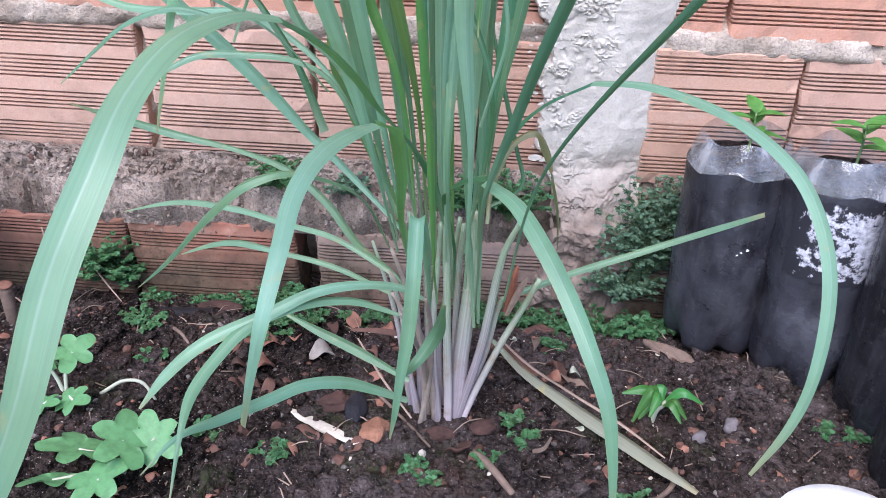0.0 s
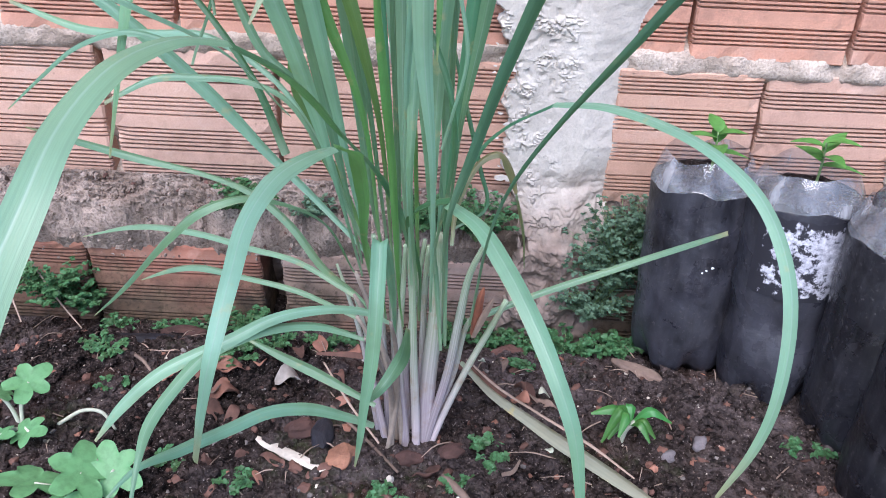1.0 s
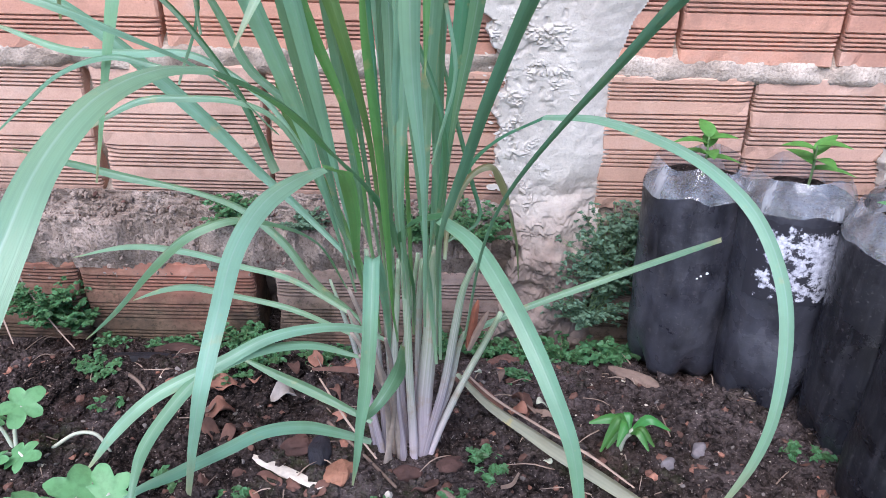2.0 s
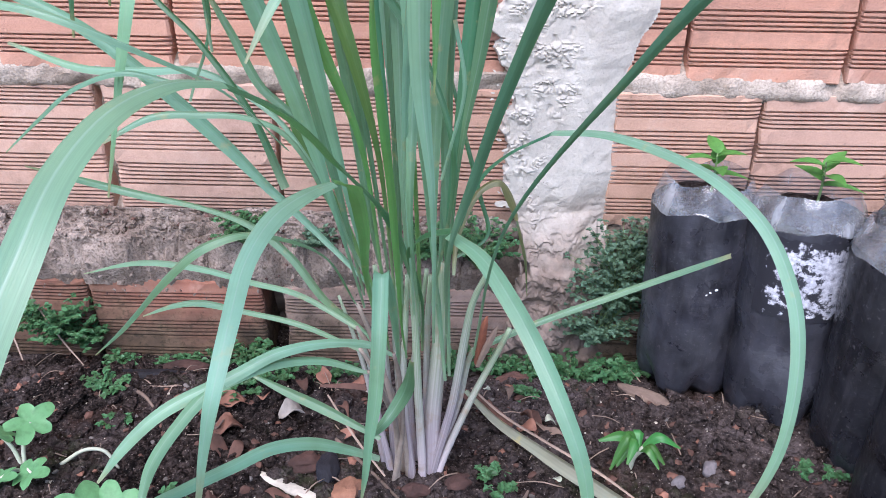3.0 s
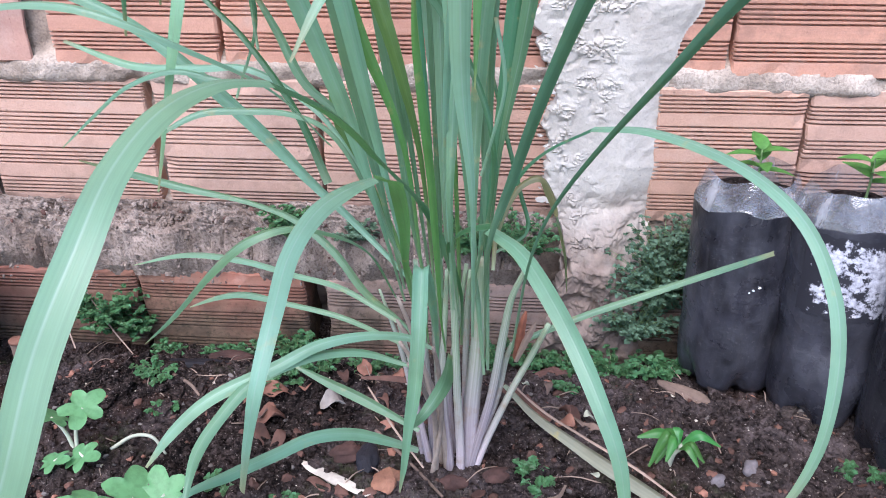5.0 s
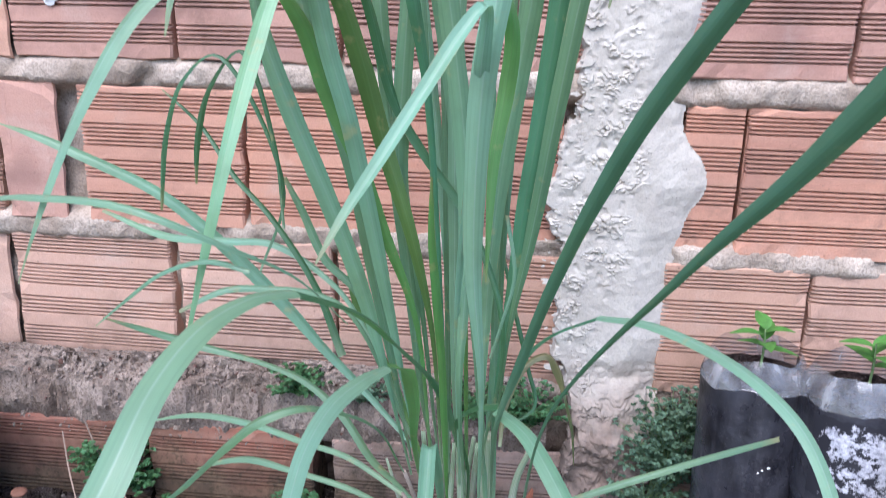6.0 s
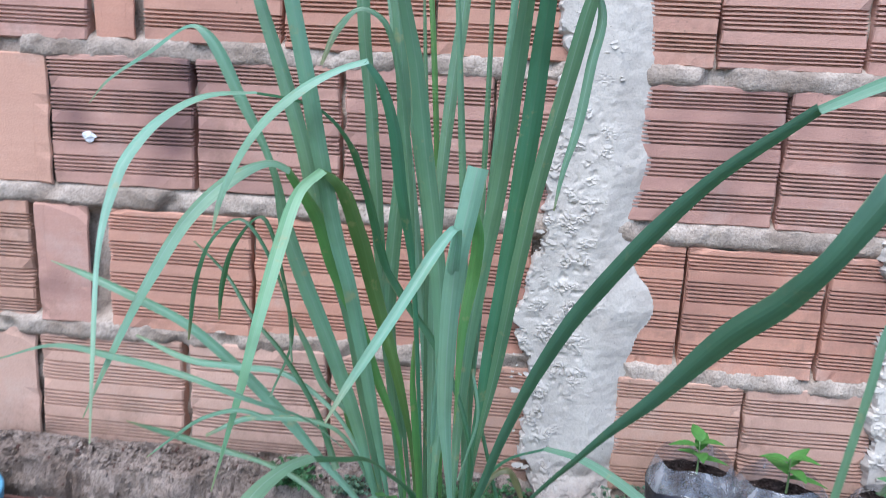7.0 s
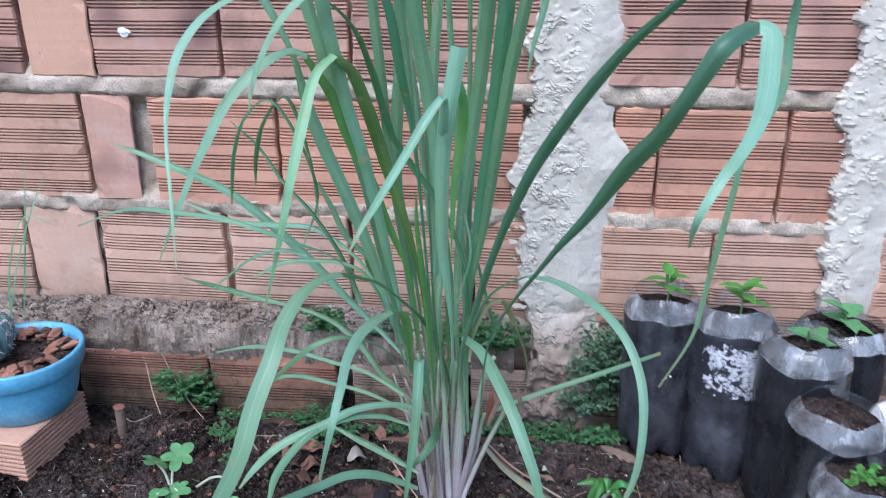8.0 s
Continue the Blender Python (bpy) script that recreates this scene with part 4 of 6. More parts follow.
shoot((0.11, -0.37), "top", [(0.109, -0.416, 0.275, 0.0078), (0.106, -0.455, 0.354, 0.0121), (0.103, -0.466, 0.376, 0.0142), (0.103, -0.48, 0.36, 0.015), (0.103, -0.498, 0.332, 0.015), (0.101, -0.51, 0.295, 0.0145), (0.096, -0.514, 0.261, 0.0105), (0.092, -0.514, 0.226, 0.0073), (0.087, -0.511, 0.195, 0.0019)])
leaf("top", [(0.094, -0.504, 0.256, 0.0054), (0.104, -0.475, 0.247, 0.0084), (0.117, -0.467, 0.267, 0.012), (0.126, -0.498, 0.322, 0.0042)])
low_leaf("pale", [(0.107, -0.429, 0.279, 0.0032), (0.088, -0.441, 0.297, 0.0063), (0.055, -0.46, 0.31, 0.0077), (0.023, -0.478, 0.312, 0.0091), (-0.008, -0.495, 0.302, 0.0106), (-0.054, -0.518, 0.287, 0.0107), (-0.084, -0.532, 0.262, 0.0094), (-0.103, -0.541, 0.236, 0.0024)])
low_leaf("top", [(0.089, -0.454, 0.279, 0.0032), (0.054, -0.463, 0.296, 0.0070), (0.022, -0.477, 0.302, 0.0084), (-0.001, -0.490, 0.301, 0.0091), (-0.023, -0.506, 0.296, 0.0106), (-0.041, -0.532, 0.283, 0.0097), (-0.051, -0.558, 0.272, 0.0089), (-0.050, -0.585, 0.263, 0.0048), (-0.049, -0.623, 0.230, 0.0010)])
low_leaf("top", [(0.093, -0.42, 0.182, 0.0045), (0.04, -0.402, 0.2, 0.01), (0.007, -0.392, 0.209, 0.0092), (-0.03, -0.38, 0.219, 0.0028)])
low_leaf("top", [(0.090, -0.401, 0.141, 0.0057), (0.061, -0.413, 0.162, 0.0092), (0.033, -0.427, 0.180, 0.0117), (0.002, -0.447, 0.191, 0.0114), (-0.025, -0.473, 0.193, 0.0112), (-0.051, -0.509, 0.203, 0.0100), (-0.070, -0.557, 0.224, 0.0048), (-0.084, -0.591, 0.219, 0.0010)])
low_leaf("pale", [(0.07, -0.38, 0.273, 0.0035), (0.017, -0.36, 0.293, 0.0053), (-0.035, -0.336, 0.292, 0.0056), (-0.099, -0.303, 0.288, 0.0069), (-0.172, -0.263, 0.27, 0.0074), (-0.255, -0.218, 0.229, 0.0018)])
low_leaf("pale", [(0.072, -0.381, 0.25, 0.0035), (0.019, -0.376, 0.272, 0.0053), (-0.037, -0.359, 0.274, 0.0055), (-0.085, -0.337, 0.269, 0.0076), (-0.12, -0.32, 0.254, 0.007), (-0.159, -0.3, 0.228, 0.0016)])
low_leaf("top", [(0.073, -0.393, 0.305, 0.0033), (0.063, -0.463, 0.387, 0.005), (0.045, -0.505, 0.423, 0.0052), (0.023, -0.531, 0.439, 0.0062), (-0.001, -0.542, 0.434, 0.0081), (-0.028, -0.537, 0.41, 0.0085), (-0.067, -0.511, 0.363, 0.0072), (-0.095, -0.489, 0.33, 0.0047), (-0.126, -0.463, 0.295, 0.0013)])
shoot((0.1, -0.34), "top", [(0.090, -0.349, 0.280, 0.0061), (0.022, -0.317, 0.342, 0.0093), (-0.021, -0.305, 0.379, 0.0118), (-0.055, -0.299, 0.414, 0.0152), (-0.097, -0.295, 0.454, 0.0153), (-0.141, -0.294, 0.494, 0.0131), (-0.185, -0.293, 0.525, 0.0120), (-0.251, -0.297, 0.556, 0.0115), (-0.296, -0.294, 0.572, 0.0080), (-0.339, -0.282, 0.579, 0.0015)])
shoot((0.1, -0.34), "top", [(0.077, -0.357, 0.249, 0.006), (0.023, -0.288, 0.249, 0.0111), (-0.019, -0.239, 0.27, 0.0127), (-0.067, -0.207, 0.289, 0.0121), (-0.121, -0.187, 0.298, 0.0094), (-0.204, -0.177, 0.311, 0.014), (-0.258, -0.187, 0.33, 0.0108), (-0.296, -0.21, 0.352, 0.0021)])
shoot((0.105, -0.34), "top", [(0.063, -0.41, 0.394, 0.0083), (0.046, -0.417, 0.47, 0.0135), (0.024, -0.423, 0.54, 0.0151), (-0.005, -0.428, 0.616, 0.0147), (-0.023, -0.431, 0.668, 0.0124), (-0.035, -0.432, 0.721, 0.0061), (-0.063, -0.432, 0.781, 0.0103), (-0.091, -0.43, 0.832, 0.0104), (-0.106, -0.429, 0.841, 0.0063), (-0.151, -0.426, 0.815, 0.0076), (-0.19, -0.423, 0.789, 0.0056), (-0.208, -0.421, 0.768, 0.0017)])
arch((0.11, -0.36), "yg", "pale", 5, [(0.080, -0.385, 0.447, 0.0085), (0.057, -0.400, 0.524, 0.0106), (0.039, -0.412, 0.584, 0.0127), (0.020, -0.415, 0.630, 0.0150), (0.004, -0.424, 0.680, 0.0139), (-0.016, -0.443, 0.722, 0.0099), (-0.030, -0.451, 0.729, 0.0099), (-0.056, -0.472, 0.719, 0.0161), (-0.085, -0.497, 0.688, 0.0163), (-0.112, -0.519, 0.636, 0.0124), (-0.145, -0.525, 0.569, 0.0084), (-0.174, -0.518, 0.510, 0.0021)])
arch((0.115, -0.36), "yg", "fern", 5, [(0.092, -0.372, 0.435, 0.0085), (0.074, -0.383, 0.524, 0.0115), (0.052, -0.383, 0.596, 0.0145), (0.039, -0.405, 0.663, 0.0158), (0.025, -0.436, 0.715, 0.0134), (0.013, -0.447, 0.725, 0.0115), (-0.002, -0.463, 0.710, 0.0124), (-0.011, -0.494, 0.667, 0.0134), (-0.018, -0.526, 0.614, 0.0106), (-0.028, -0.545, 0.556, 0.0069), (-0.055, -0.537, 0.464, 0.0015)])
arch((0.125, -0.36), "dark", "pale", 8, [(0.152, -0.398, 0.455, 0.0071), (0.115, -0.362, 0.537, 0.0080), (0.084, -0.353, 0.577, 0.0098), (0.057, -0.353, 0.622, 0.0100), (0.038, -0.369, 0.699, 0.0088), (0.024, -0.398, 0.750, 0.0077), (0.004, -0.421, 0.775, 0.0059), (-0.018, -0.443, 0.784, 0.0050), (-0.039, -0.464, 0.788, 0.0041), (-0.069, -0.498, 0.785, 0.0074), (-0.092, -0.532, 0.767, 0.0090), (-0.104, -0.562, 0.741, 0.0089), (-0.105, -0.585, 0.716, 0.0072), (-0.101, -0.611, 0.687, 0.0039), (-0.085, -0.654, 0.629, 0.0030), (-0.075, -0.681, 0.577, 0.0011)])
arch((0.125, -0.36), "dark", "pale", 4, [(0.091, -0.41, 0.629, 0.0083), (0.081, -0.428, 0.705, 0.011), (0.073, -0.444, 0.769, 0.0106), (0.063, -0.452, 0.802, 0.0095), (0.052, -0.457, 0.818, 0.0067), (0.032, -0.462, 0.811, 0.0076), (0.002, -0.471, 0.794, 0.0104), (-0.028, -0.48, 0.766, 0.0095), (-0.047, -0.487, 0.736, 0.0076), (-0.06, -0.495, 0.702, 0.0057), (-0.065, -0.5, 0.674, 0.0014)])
shoot((0.125, -0.34), "top", [(0.085, -0.36, 0.616, 0.0078), (0.073, -0.358, 0.737, 0.0098), (0.06, -0.363, 0.826, 0.0054), (0.048, -0.367, 0.856, 0.0065), (0.027, -0.37, 0.865, 0.0065), (0.007, -0.374, 0.846, 0.0086), (-0.006, -0.38, 0.812, 0.0032)])
shoot((0.12, -0.34), "top", [(0.077, -0.36, 0.483, 0.01), (0.052, -0.347, 0.61, 0.0117), (0.041, -0.341, 0.712, 0.0124), (0.034, -0.338, 0.777, 0.0124), (0.026, -0.338, 0.841, 0.0124), (0.02, -0.338, 0.902, 0.0116), (0.009, -0.34, 0.941, 0.0029)])
shoot((0.1, -0.33), "top", [(0.065, -0.38, 0.377, 0.0083), (0.049, -0.386, 0.468, 0.0128), (0.027, -0.391, 0.586, 0.014), (-0.001, -0.393, 0.673, 0.0155), (-0.018, -0.392, 0.741, 0.0154), (-0.041, -0.389, 0.811, 0.0137), (-0.06, -0.386, 0.864, 0.0111), (-0.079, -0.381, 0.917, 0.0066), (-0.096, -0.378, 0.945, 0.0019)])
shoot((0.11, -0.35), "top", [(0.074, -0.4, 0.39, 0.0076), (0.056, -0.415, 0.505, 0.0123), (0.037, -0.428, 0.609, 0.0133), (0.022, -0.436, 0.672, 0.0137), (0.01, -0.443, 0.737, 0.0142), (-0.001, -0.45, 0.803, 0.0141), (-0.012, -0.454, 0.861, 0.0125), (-0.023, -0.458, 0.911, 0.0094), (-0.029, -0.46, 0.952, 0.0024)])
shoot((0.12, -0.33), "top", [(0.083, -0.36, 0.367, 0.01), (0.07, -0.355, 0.481, 0.0155), (0.06, -0.352, 0.565, 0.0161), (0.063, -0.35, 0.647, 0.0146), (0.067, -0.349, 0.714, 0.0133), (0.068, -0.349, 0.779, 0.0132), (0.062, -0.349, 0.842, 0.0121), (0.054, -0.349, 0.902, 0.0078), (0.048, -0.35, 0.931, 0.0022)])
shoot((0.13, -0.36), "top", [(0.122, -0.437, 0.416, 0.0086), (0.123, -0.414, 0.511, 0.013), (0.119, -0.404, 0.586, 0.0145), (0.108, -0.402, 0.671, 0.0159), (0.096, -0.407, 0.748, 0.0156), (0.087, -0.419, 0.817, 0.0136), (0.078, -0.433, 0.866, 0.0108), (0.071, -0.452, 0.911, 0.0065), (0.066, -0.466, 0.938, 0.0016)])
shoot((0.135, -0.33), "pale", [(0.112, -0.35, 0.364, 0.0089), (0.107, -0.34, 0.515, 0.0119), (0.104, -0.333, 0.634, 0.0115), (0.106, -0.329, 0.714, 0.0113), (0.112, -0.325, 0.803, 0.0124), (0.119, -0.322, 0.877, 0.0113), (0.124, -0.321, 0.933, 0.0069), (0.127, -0.32, 0.968, 0.0023)])
shoot((0.14, -0.37), "top", [(0.138, -0.382, 0.385, 0.0087), (0.138, -0.363, 0.465, 0.0123), (0.143, -0.355, 0.548, 0.0147), (0.154, -0.358, 0.643, 0.0168), (0.165, -0.372, 0.723, 0.0162), (0.173, -0.404, 0.811, 0.0146), (0.178, -0.438, 0.87, 0.0124), (0.185, -0.486, 0.922, 0.008), (0.189, -0.526, 0.951, 0.0017)])
shoot((0.14, -0.35), "dark", [(0.15, -0.387, 0.389, 0.0077), (0.159, -0.379, 0.475, 0.0129), (0.165, -0.377, 0.546, 0.0152), (0.176, -0.379, 0.638, 0.0172), (0.184, -0.386, 0.715, 0.0184), (0.191, -0.398, 0.793, 0.018), (0.196, -0.418, 0.872, 0.0143), (0.201, -0.44, 0.93, 0.0094), (0.205, -0.463, 0.974, 0.0019)])
shoot((0.145, -0.35), "top", [(0.158, -0.386, 0.441, 0.007), (0.172, -0.39, 0.528, 0.0111), (0.188, -0.399, 0.649, 0.0136), (0.2, -0.407, 0.729, 0.0142), (0.214, -0.417, 0.799, 0.0139), (0.229, -0.43, 0.873, 0.0127), (0.242, -0.441, 0.919, 0.0078), (0.251, -0.449, 0.947, 0.0019)])
leaf("pale", [(0.158, -0.42, 0.941, 0.009), (0.194, -0.42, 0.925, 0.009), (0.24, -0.42, 0.874, 0.008), (0.235, -0.42, 0.824, 0.0089), (0.228, -0.42, 0.771, 0.0079), (0.219, -0.42, 0.732, 0.005), (0.214, -0.42, 0.697, 0.0015)])
shoot((0.135, -0.38), "pale", [(0.140, -0.481, 0.444, 0.0084), (0.133, -0.497, 0.531, 0.0126), (0.133, -0.507, 0.609, 0.0147), (0.137, -0.511, 0.671, 0.0160), (0.144, -0.511, 0.713, 0.0166), (0.149, -0.509, 0.742, 0.0166)], (0.0, 0.9))
leaf("yg", [(0.143, -0.480, 0.715, 0.0155), (0.151, -0.471, 0.687, 0.0103), (0.148, -0.465, 0.647, 0.0114), (0.142, -0.472, 0.598, 0.0080), (0.141, -0.490, 0.520, 0.0010)])
shoot((0.13, -0.36), "pale", [(0.118, -0.431, 0.483, 0.0076), (0.128, -0.479, 0.59, 0.0086), (0.134, -0.513, 0.663, 0.0097), (0.136, -0.529, 0.697, 0.0068), (0.124, -0.539, 0.682, 0.0093), (0.108, -0.556, 0.655, 0.0091), (0.084, -0.577, 0.614, 0.0082), (0.066, -0.589, 0.585, 0.0058), (0.054, -0.597, 0.563, 0.0017)])
shoot((0.12, -0.35), "yg", [(0.112, -0.4, 0.288, 0.0048), (0.11, -0.423, 0.372, 0.0069), (0.108, -0.443, 0.443, 0.0075), (0.105, -0.459, 0.498, 0.0076), (0.102, -0.471, 0.546, 0.0052), (0.102, -0.48, 0.588, 0.0013)])
shoot((0.105, -0.34), "yg", [(0.091, -0.36, 0.273, 0.0058), (0.058, -0.344, 0.357, 0.0113), (0.032, -0.337, 0.411, 0.0119), (0.017, -0.332, 0.455, 0.0118), (0.015, -0.33, 0.492, 0.0054)])
leaf("dark", [(0.154, -0.34, 0.324, 0.0031), (0.184, -0.332, 0.344, 0.0036), (0.177, -0.324, 0.379, 0.0041), (0.163, -0.313, 0.428, 0.004), (0.149, -0.3, 0.479, 0.003)])
leaf("pale", [(0.145, -0.45, 0.445, 0.0024), (0.152, -0.456, 0.475, 0.0024), (0.16, -0.461, 0.516, 0.0027), (0.153, -0.46, 0.559, 0.003)])
leaf("top", [(0.062, -0.37, 0.359, 0.0059), (0.026, -0.353, 0.452, 0.0067), (-0.006, -0.345, 0.482, 0.0077), (-0.027, -0.336, 0.52, 0.0068), (-0.044, -0.33, 0.549, 0.0039)])
leaf("pale", [(0.081, -0.38, 0.326, 0.0039), (0.03, -0.416, 0.463, 0.0043), (0.004, -0.425, 0.48, 0.0051), (-0.029, -0.434, 0.485, 0.006), (-0.059, -0.442, 0.485, 0.006), (-0.094, -0.45, 0.468, 0.0035)])
leaf("pale", [(0.045, -0.37, 0.41, 0.0038), (0.008, -0.354, 0.457, 0.0048), (-0.054, -0.335, 0.489, 0.007), (-0.106, -0.321, 0.486, 0.0083), (-0.172, -0.302, 0.482, 0.0077), (-0.243, -0.28, 0.497, 0.0035)])
leaf("top", [(0, -0.55, 0.54, 0.0033), (-0.027, -0.55, 0.545, 0.0041), (-0.057, -0.55, 0.535, 0.0035), (-0.079, -0.55, 0.518, 0.0029), (-0.103, -0.55, 0.497, 0.0011)])
leaf("dry", [(0.155, -0.38, 0.329, 0.0029), (0.158, -0.357, 0.356, 0.0049), (0.177, -0.335, 0.39, 0.006), (0.194, -0.329, 0.396, 0.009), (0.205, -0.324, 0.378, 0.0102), (0.212, -0.32, 0.354, 0.0041)])
leaf("dry", [(0.214, -0.3, 0.344, 0.0075), (0.228, -0.26, 0.284, 0.0081), (0.236, -0.22, 0.217, 0.0025)])
leaf("dark", [(0.017, -0.38, 0.406, 0.0073), (-0.01, -0.368, 0.467, 0.006), (-0.051, -0.351, 0.519, 0.0054), (-0.085, -0.338, 0.549, 0.0049), (-0.122, -0.318, 0.59, 0.0037), (-0.163, -0.3, 0.618, 0.0019)])
leaf("dark", [(-0.06, -0.36, 0.471, 0.0025), (-0.041, -0.345, 0.542, 0.0036), (-0.1, -0.327, 0.652, 0.0048), (-0.135, -0.324, 0.628, 0.0074), (-0.154, -0.321, 0.583, 0.0076), (-0.164, -0.32, 0.511, 0.0026)])
leaf("dark", [(-0.037, -0.36, 0.511, 0.0024), (-0.048, -0.342, 0.578, 0.0036), (-0.079, -0.328, 0.656, 0.0048), (-0.111, -0.323, 0.623, 0.0061), (-0.125, -0.321, 0.578, 0.0063), (-0.129, -0.32, 0.537, 0.0019)])
leaf("pale", [(0.033, -0.43, 0.458, 0.0033), (0.014, -0.508, 0.524, 0.0044), (-0.015, -0.565, 0.563, 0.0054), (-0.057, -0.58, 0.584, 0.0053), (-0.136, -0.537, 0.577, 0.0064), (-0.229, -0.461, 0.552, 0.0069), (-0.365, -0.347, 0.484, 0.0042)])

# ---- bottle planters ----


def bottle(place, lean, height, radius, full, turn, label, waist=False, group="cut bottle planters", fill=None):
    """A drink bottle with its neck cut away, filled with soil to the height full."""
    ob = thing("bottle_planter", place, label, "bottle planter", group)
    ob.rotation_mode = "ZYX"
    ob.rotation_euler = (radians(lean[0]), radians(lean[1]), radians(turn))
    r, h = radius, height
    foot = [(r * 0.55, 0.004, 0.5), (r * 0.8, 0.0, 0.45), (r * 0.93, 0.012, 0.34), (r * 0.99, 0.03, 0.16), (r, 0.045, 0.05), (r, 0.058, 0)]
    body = []
    for i in range(1, 15):
        s = i / 14
        k = 1.0 - (0.085 * math.exp(-((s - 0.28) / 0.1) ** 2) if waist else 0.02 * math.sin(s * 9) ** 2)
        body.append((r * k, 0.058 + (full - 0.058) * s, 0))
    body_part = part("soil_filled_body", lathe("soil_filled_body", foot + body, fill or FILL, 45, 5), ob, "dark soil-filled clear plastic")
    top = []
    for i in range(9):
        s = i / 8
        k = 1.0 - 0.02 * s - 0.2 * s ** 1.4
        top.append((r * k * 1.001, full - 0.001 + (h - full + 0.001) * s, 0))
    shell = part("clear_rim", lathe("clear_rim", top, CLEAR, 45, 0, False), ob, "clouded clear plastic cut rim")
    # the soil stands at an uneven height behind the plastic
    for ring in (body_part, shell):
        for v in ring.data.vertices:
            if abs(v.co.z - full) < 0.003:
                v.co.z += 0.007 * noise.noise(Vector((v.co.x * 38, v.co.y * 38, place[0] * 20)))
    for v in shell.data.vertices:
        if v.co.z > h - 0.012:
            v.co.z += 0.009 * noise.noise(Vector((v.co.x * 40, v.co.y * 30, place[0] * 20)))
    mound = []
    for i in range(8):
        s = i / 7
        mound.append((r * 0.95 * (1 - s) + 0.0005, full + (h - full) * 0.15 + 0.012 * math.sin(s * 1.5), 0))
    top_soil = lathe("soil", mound, SOIL, 36, 0, False)
    for v in top_soil.vertices:
        v.co.z += 0.006 * noise.noise(v.co * 60 + Vector(place))
    part("soil", top_soil, ob)
    return ob


def curved_patch(name, r, a0, a1, z0, z1, material):
    vs, fs, uvs, m, k = [], [], [], 24, 14
    for j in range(k):
        for i in range(m):
            a = radians(a0 + (a1 - a0) * i / (m - 1))
            edge = 0.004 * noise.noise(Vector((i * 0.6, j * 0.7, 3))) if j in (0, k - 1) else 0
            uvs.append((i / (m - 1), j / (k - 1)))
            vs.append((r * math.cos(a), r * math.sin(a), z0 + (z1 - z0) * j / (k - 1) + edge))
    for j in range(k - 1):
        for i in range(m - 1):
            q = j * m + i
            fs.append((q, q + 1, q + m + 1, q + m))
    return mesh_of(name, vs, fs, material, uvs=uvs)


def oval(length, width, seed, cup=0.15, lobes=0, rows=7):
    """Verts and faces of a small leaf lying along +x from the origin."""
    vs, fs = [], []
    for i in range(rows):
        s = i / (rows - 1)
        w = width / 2 * math.sin(math.pi * min(1, 0.04 + 0.94 * s) ** 0.75) + 0.0004
        if lobes:
            w *= 1 + 0.22 * math.sin(s * lobes * 6.28 + seed)
        droop = -0.25 * length * s * s
        for u in (-1, 0, 1):
            vs.append(Vector((length * s, w * u, droop + cup * abs(u) * w)))
    for i in range(rows - 1):
        for j in range(2):
            q = i * 3 + j
            fs.append((q, q + 1, q + 4, q + 3))
    return vs, fs


class Heap:
    """Gathers many small pieces into one mesh."""

    def __init__(self):
        self.v, self.f = [], []

    def add(self, vs, fs, m):
        k = len(self.v)
        self.v += [m @ Vector(v) for v in vs]
        self.f += [tuple(i + k for i in f) for f in fs]

    def mesh(self, name, material, soft=True):
        return mesh_of(name, self.v, self.f, material, soft)


def turned(p, yaw, pitch, roll=0.0, size=1.0):
    return Matrix.Translation(p) @ Euler((roll, pitch, yaw)).to_matrix().to_4x4() @ Matrix.Scale(size, 4)


def seedling(place, height, leaves, length, width, seed, label, material=LIME, category="seedling", name="seedling"):
    """A short stem with a rosette of pointed oval leaves."""
    d = random.Random(seed)
    ob = thing(name, place, label, category)
    part("stem", tube("stem", [(0, 0, -0.01, 0.0016), (0.001, 0, height * 0.5, 0.0014), (0, 0.001, height, 0.001)], STEM, 6), ob)
    for i in range(leaves):
        a = i * 2.4 + d.uniform(-0.3, 0.3)
        s = 0.5 + 0.5 * i / max(1, leaves - 1)
        vs, fs = oval(length * d.uniform(0.75, 1.1), width * d.uniform(0.8, 1.1), i, 0.35)
        h = Heap()
        h.add(vs, fs, turned((0, 0, height * s), a, -0.2 - 0.45 * (i / leaves) + d.uniform(-0.2, 0.2)))
        part("leaf", h.mesh("leaf", material), ob)
    return ob


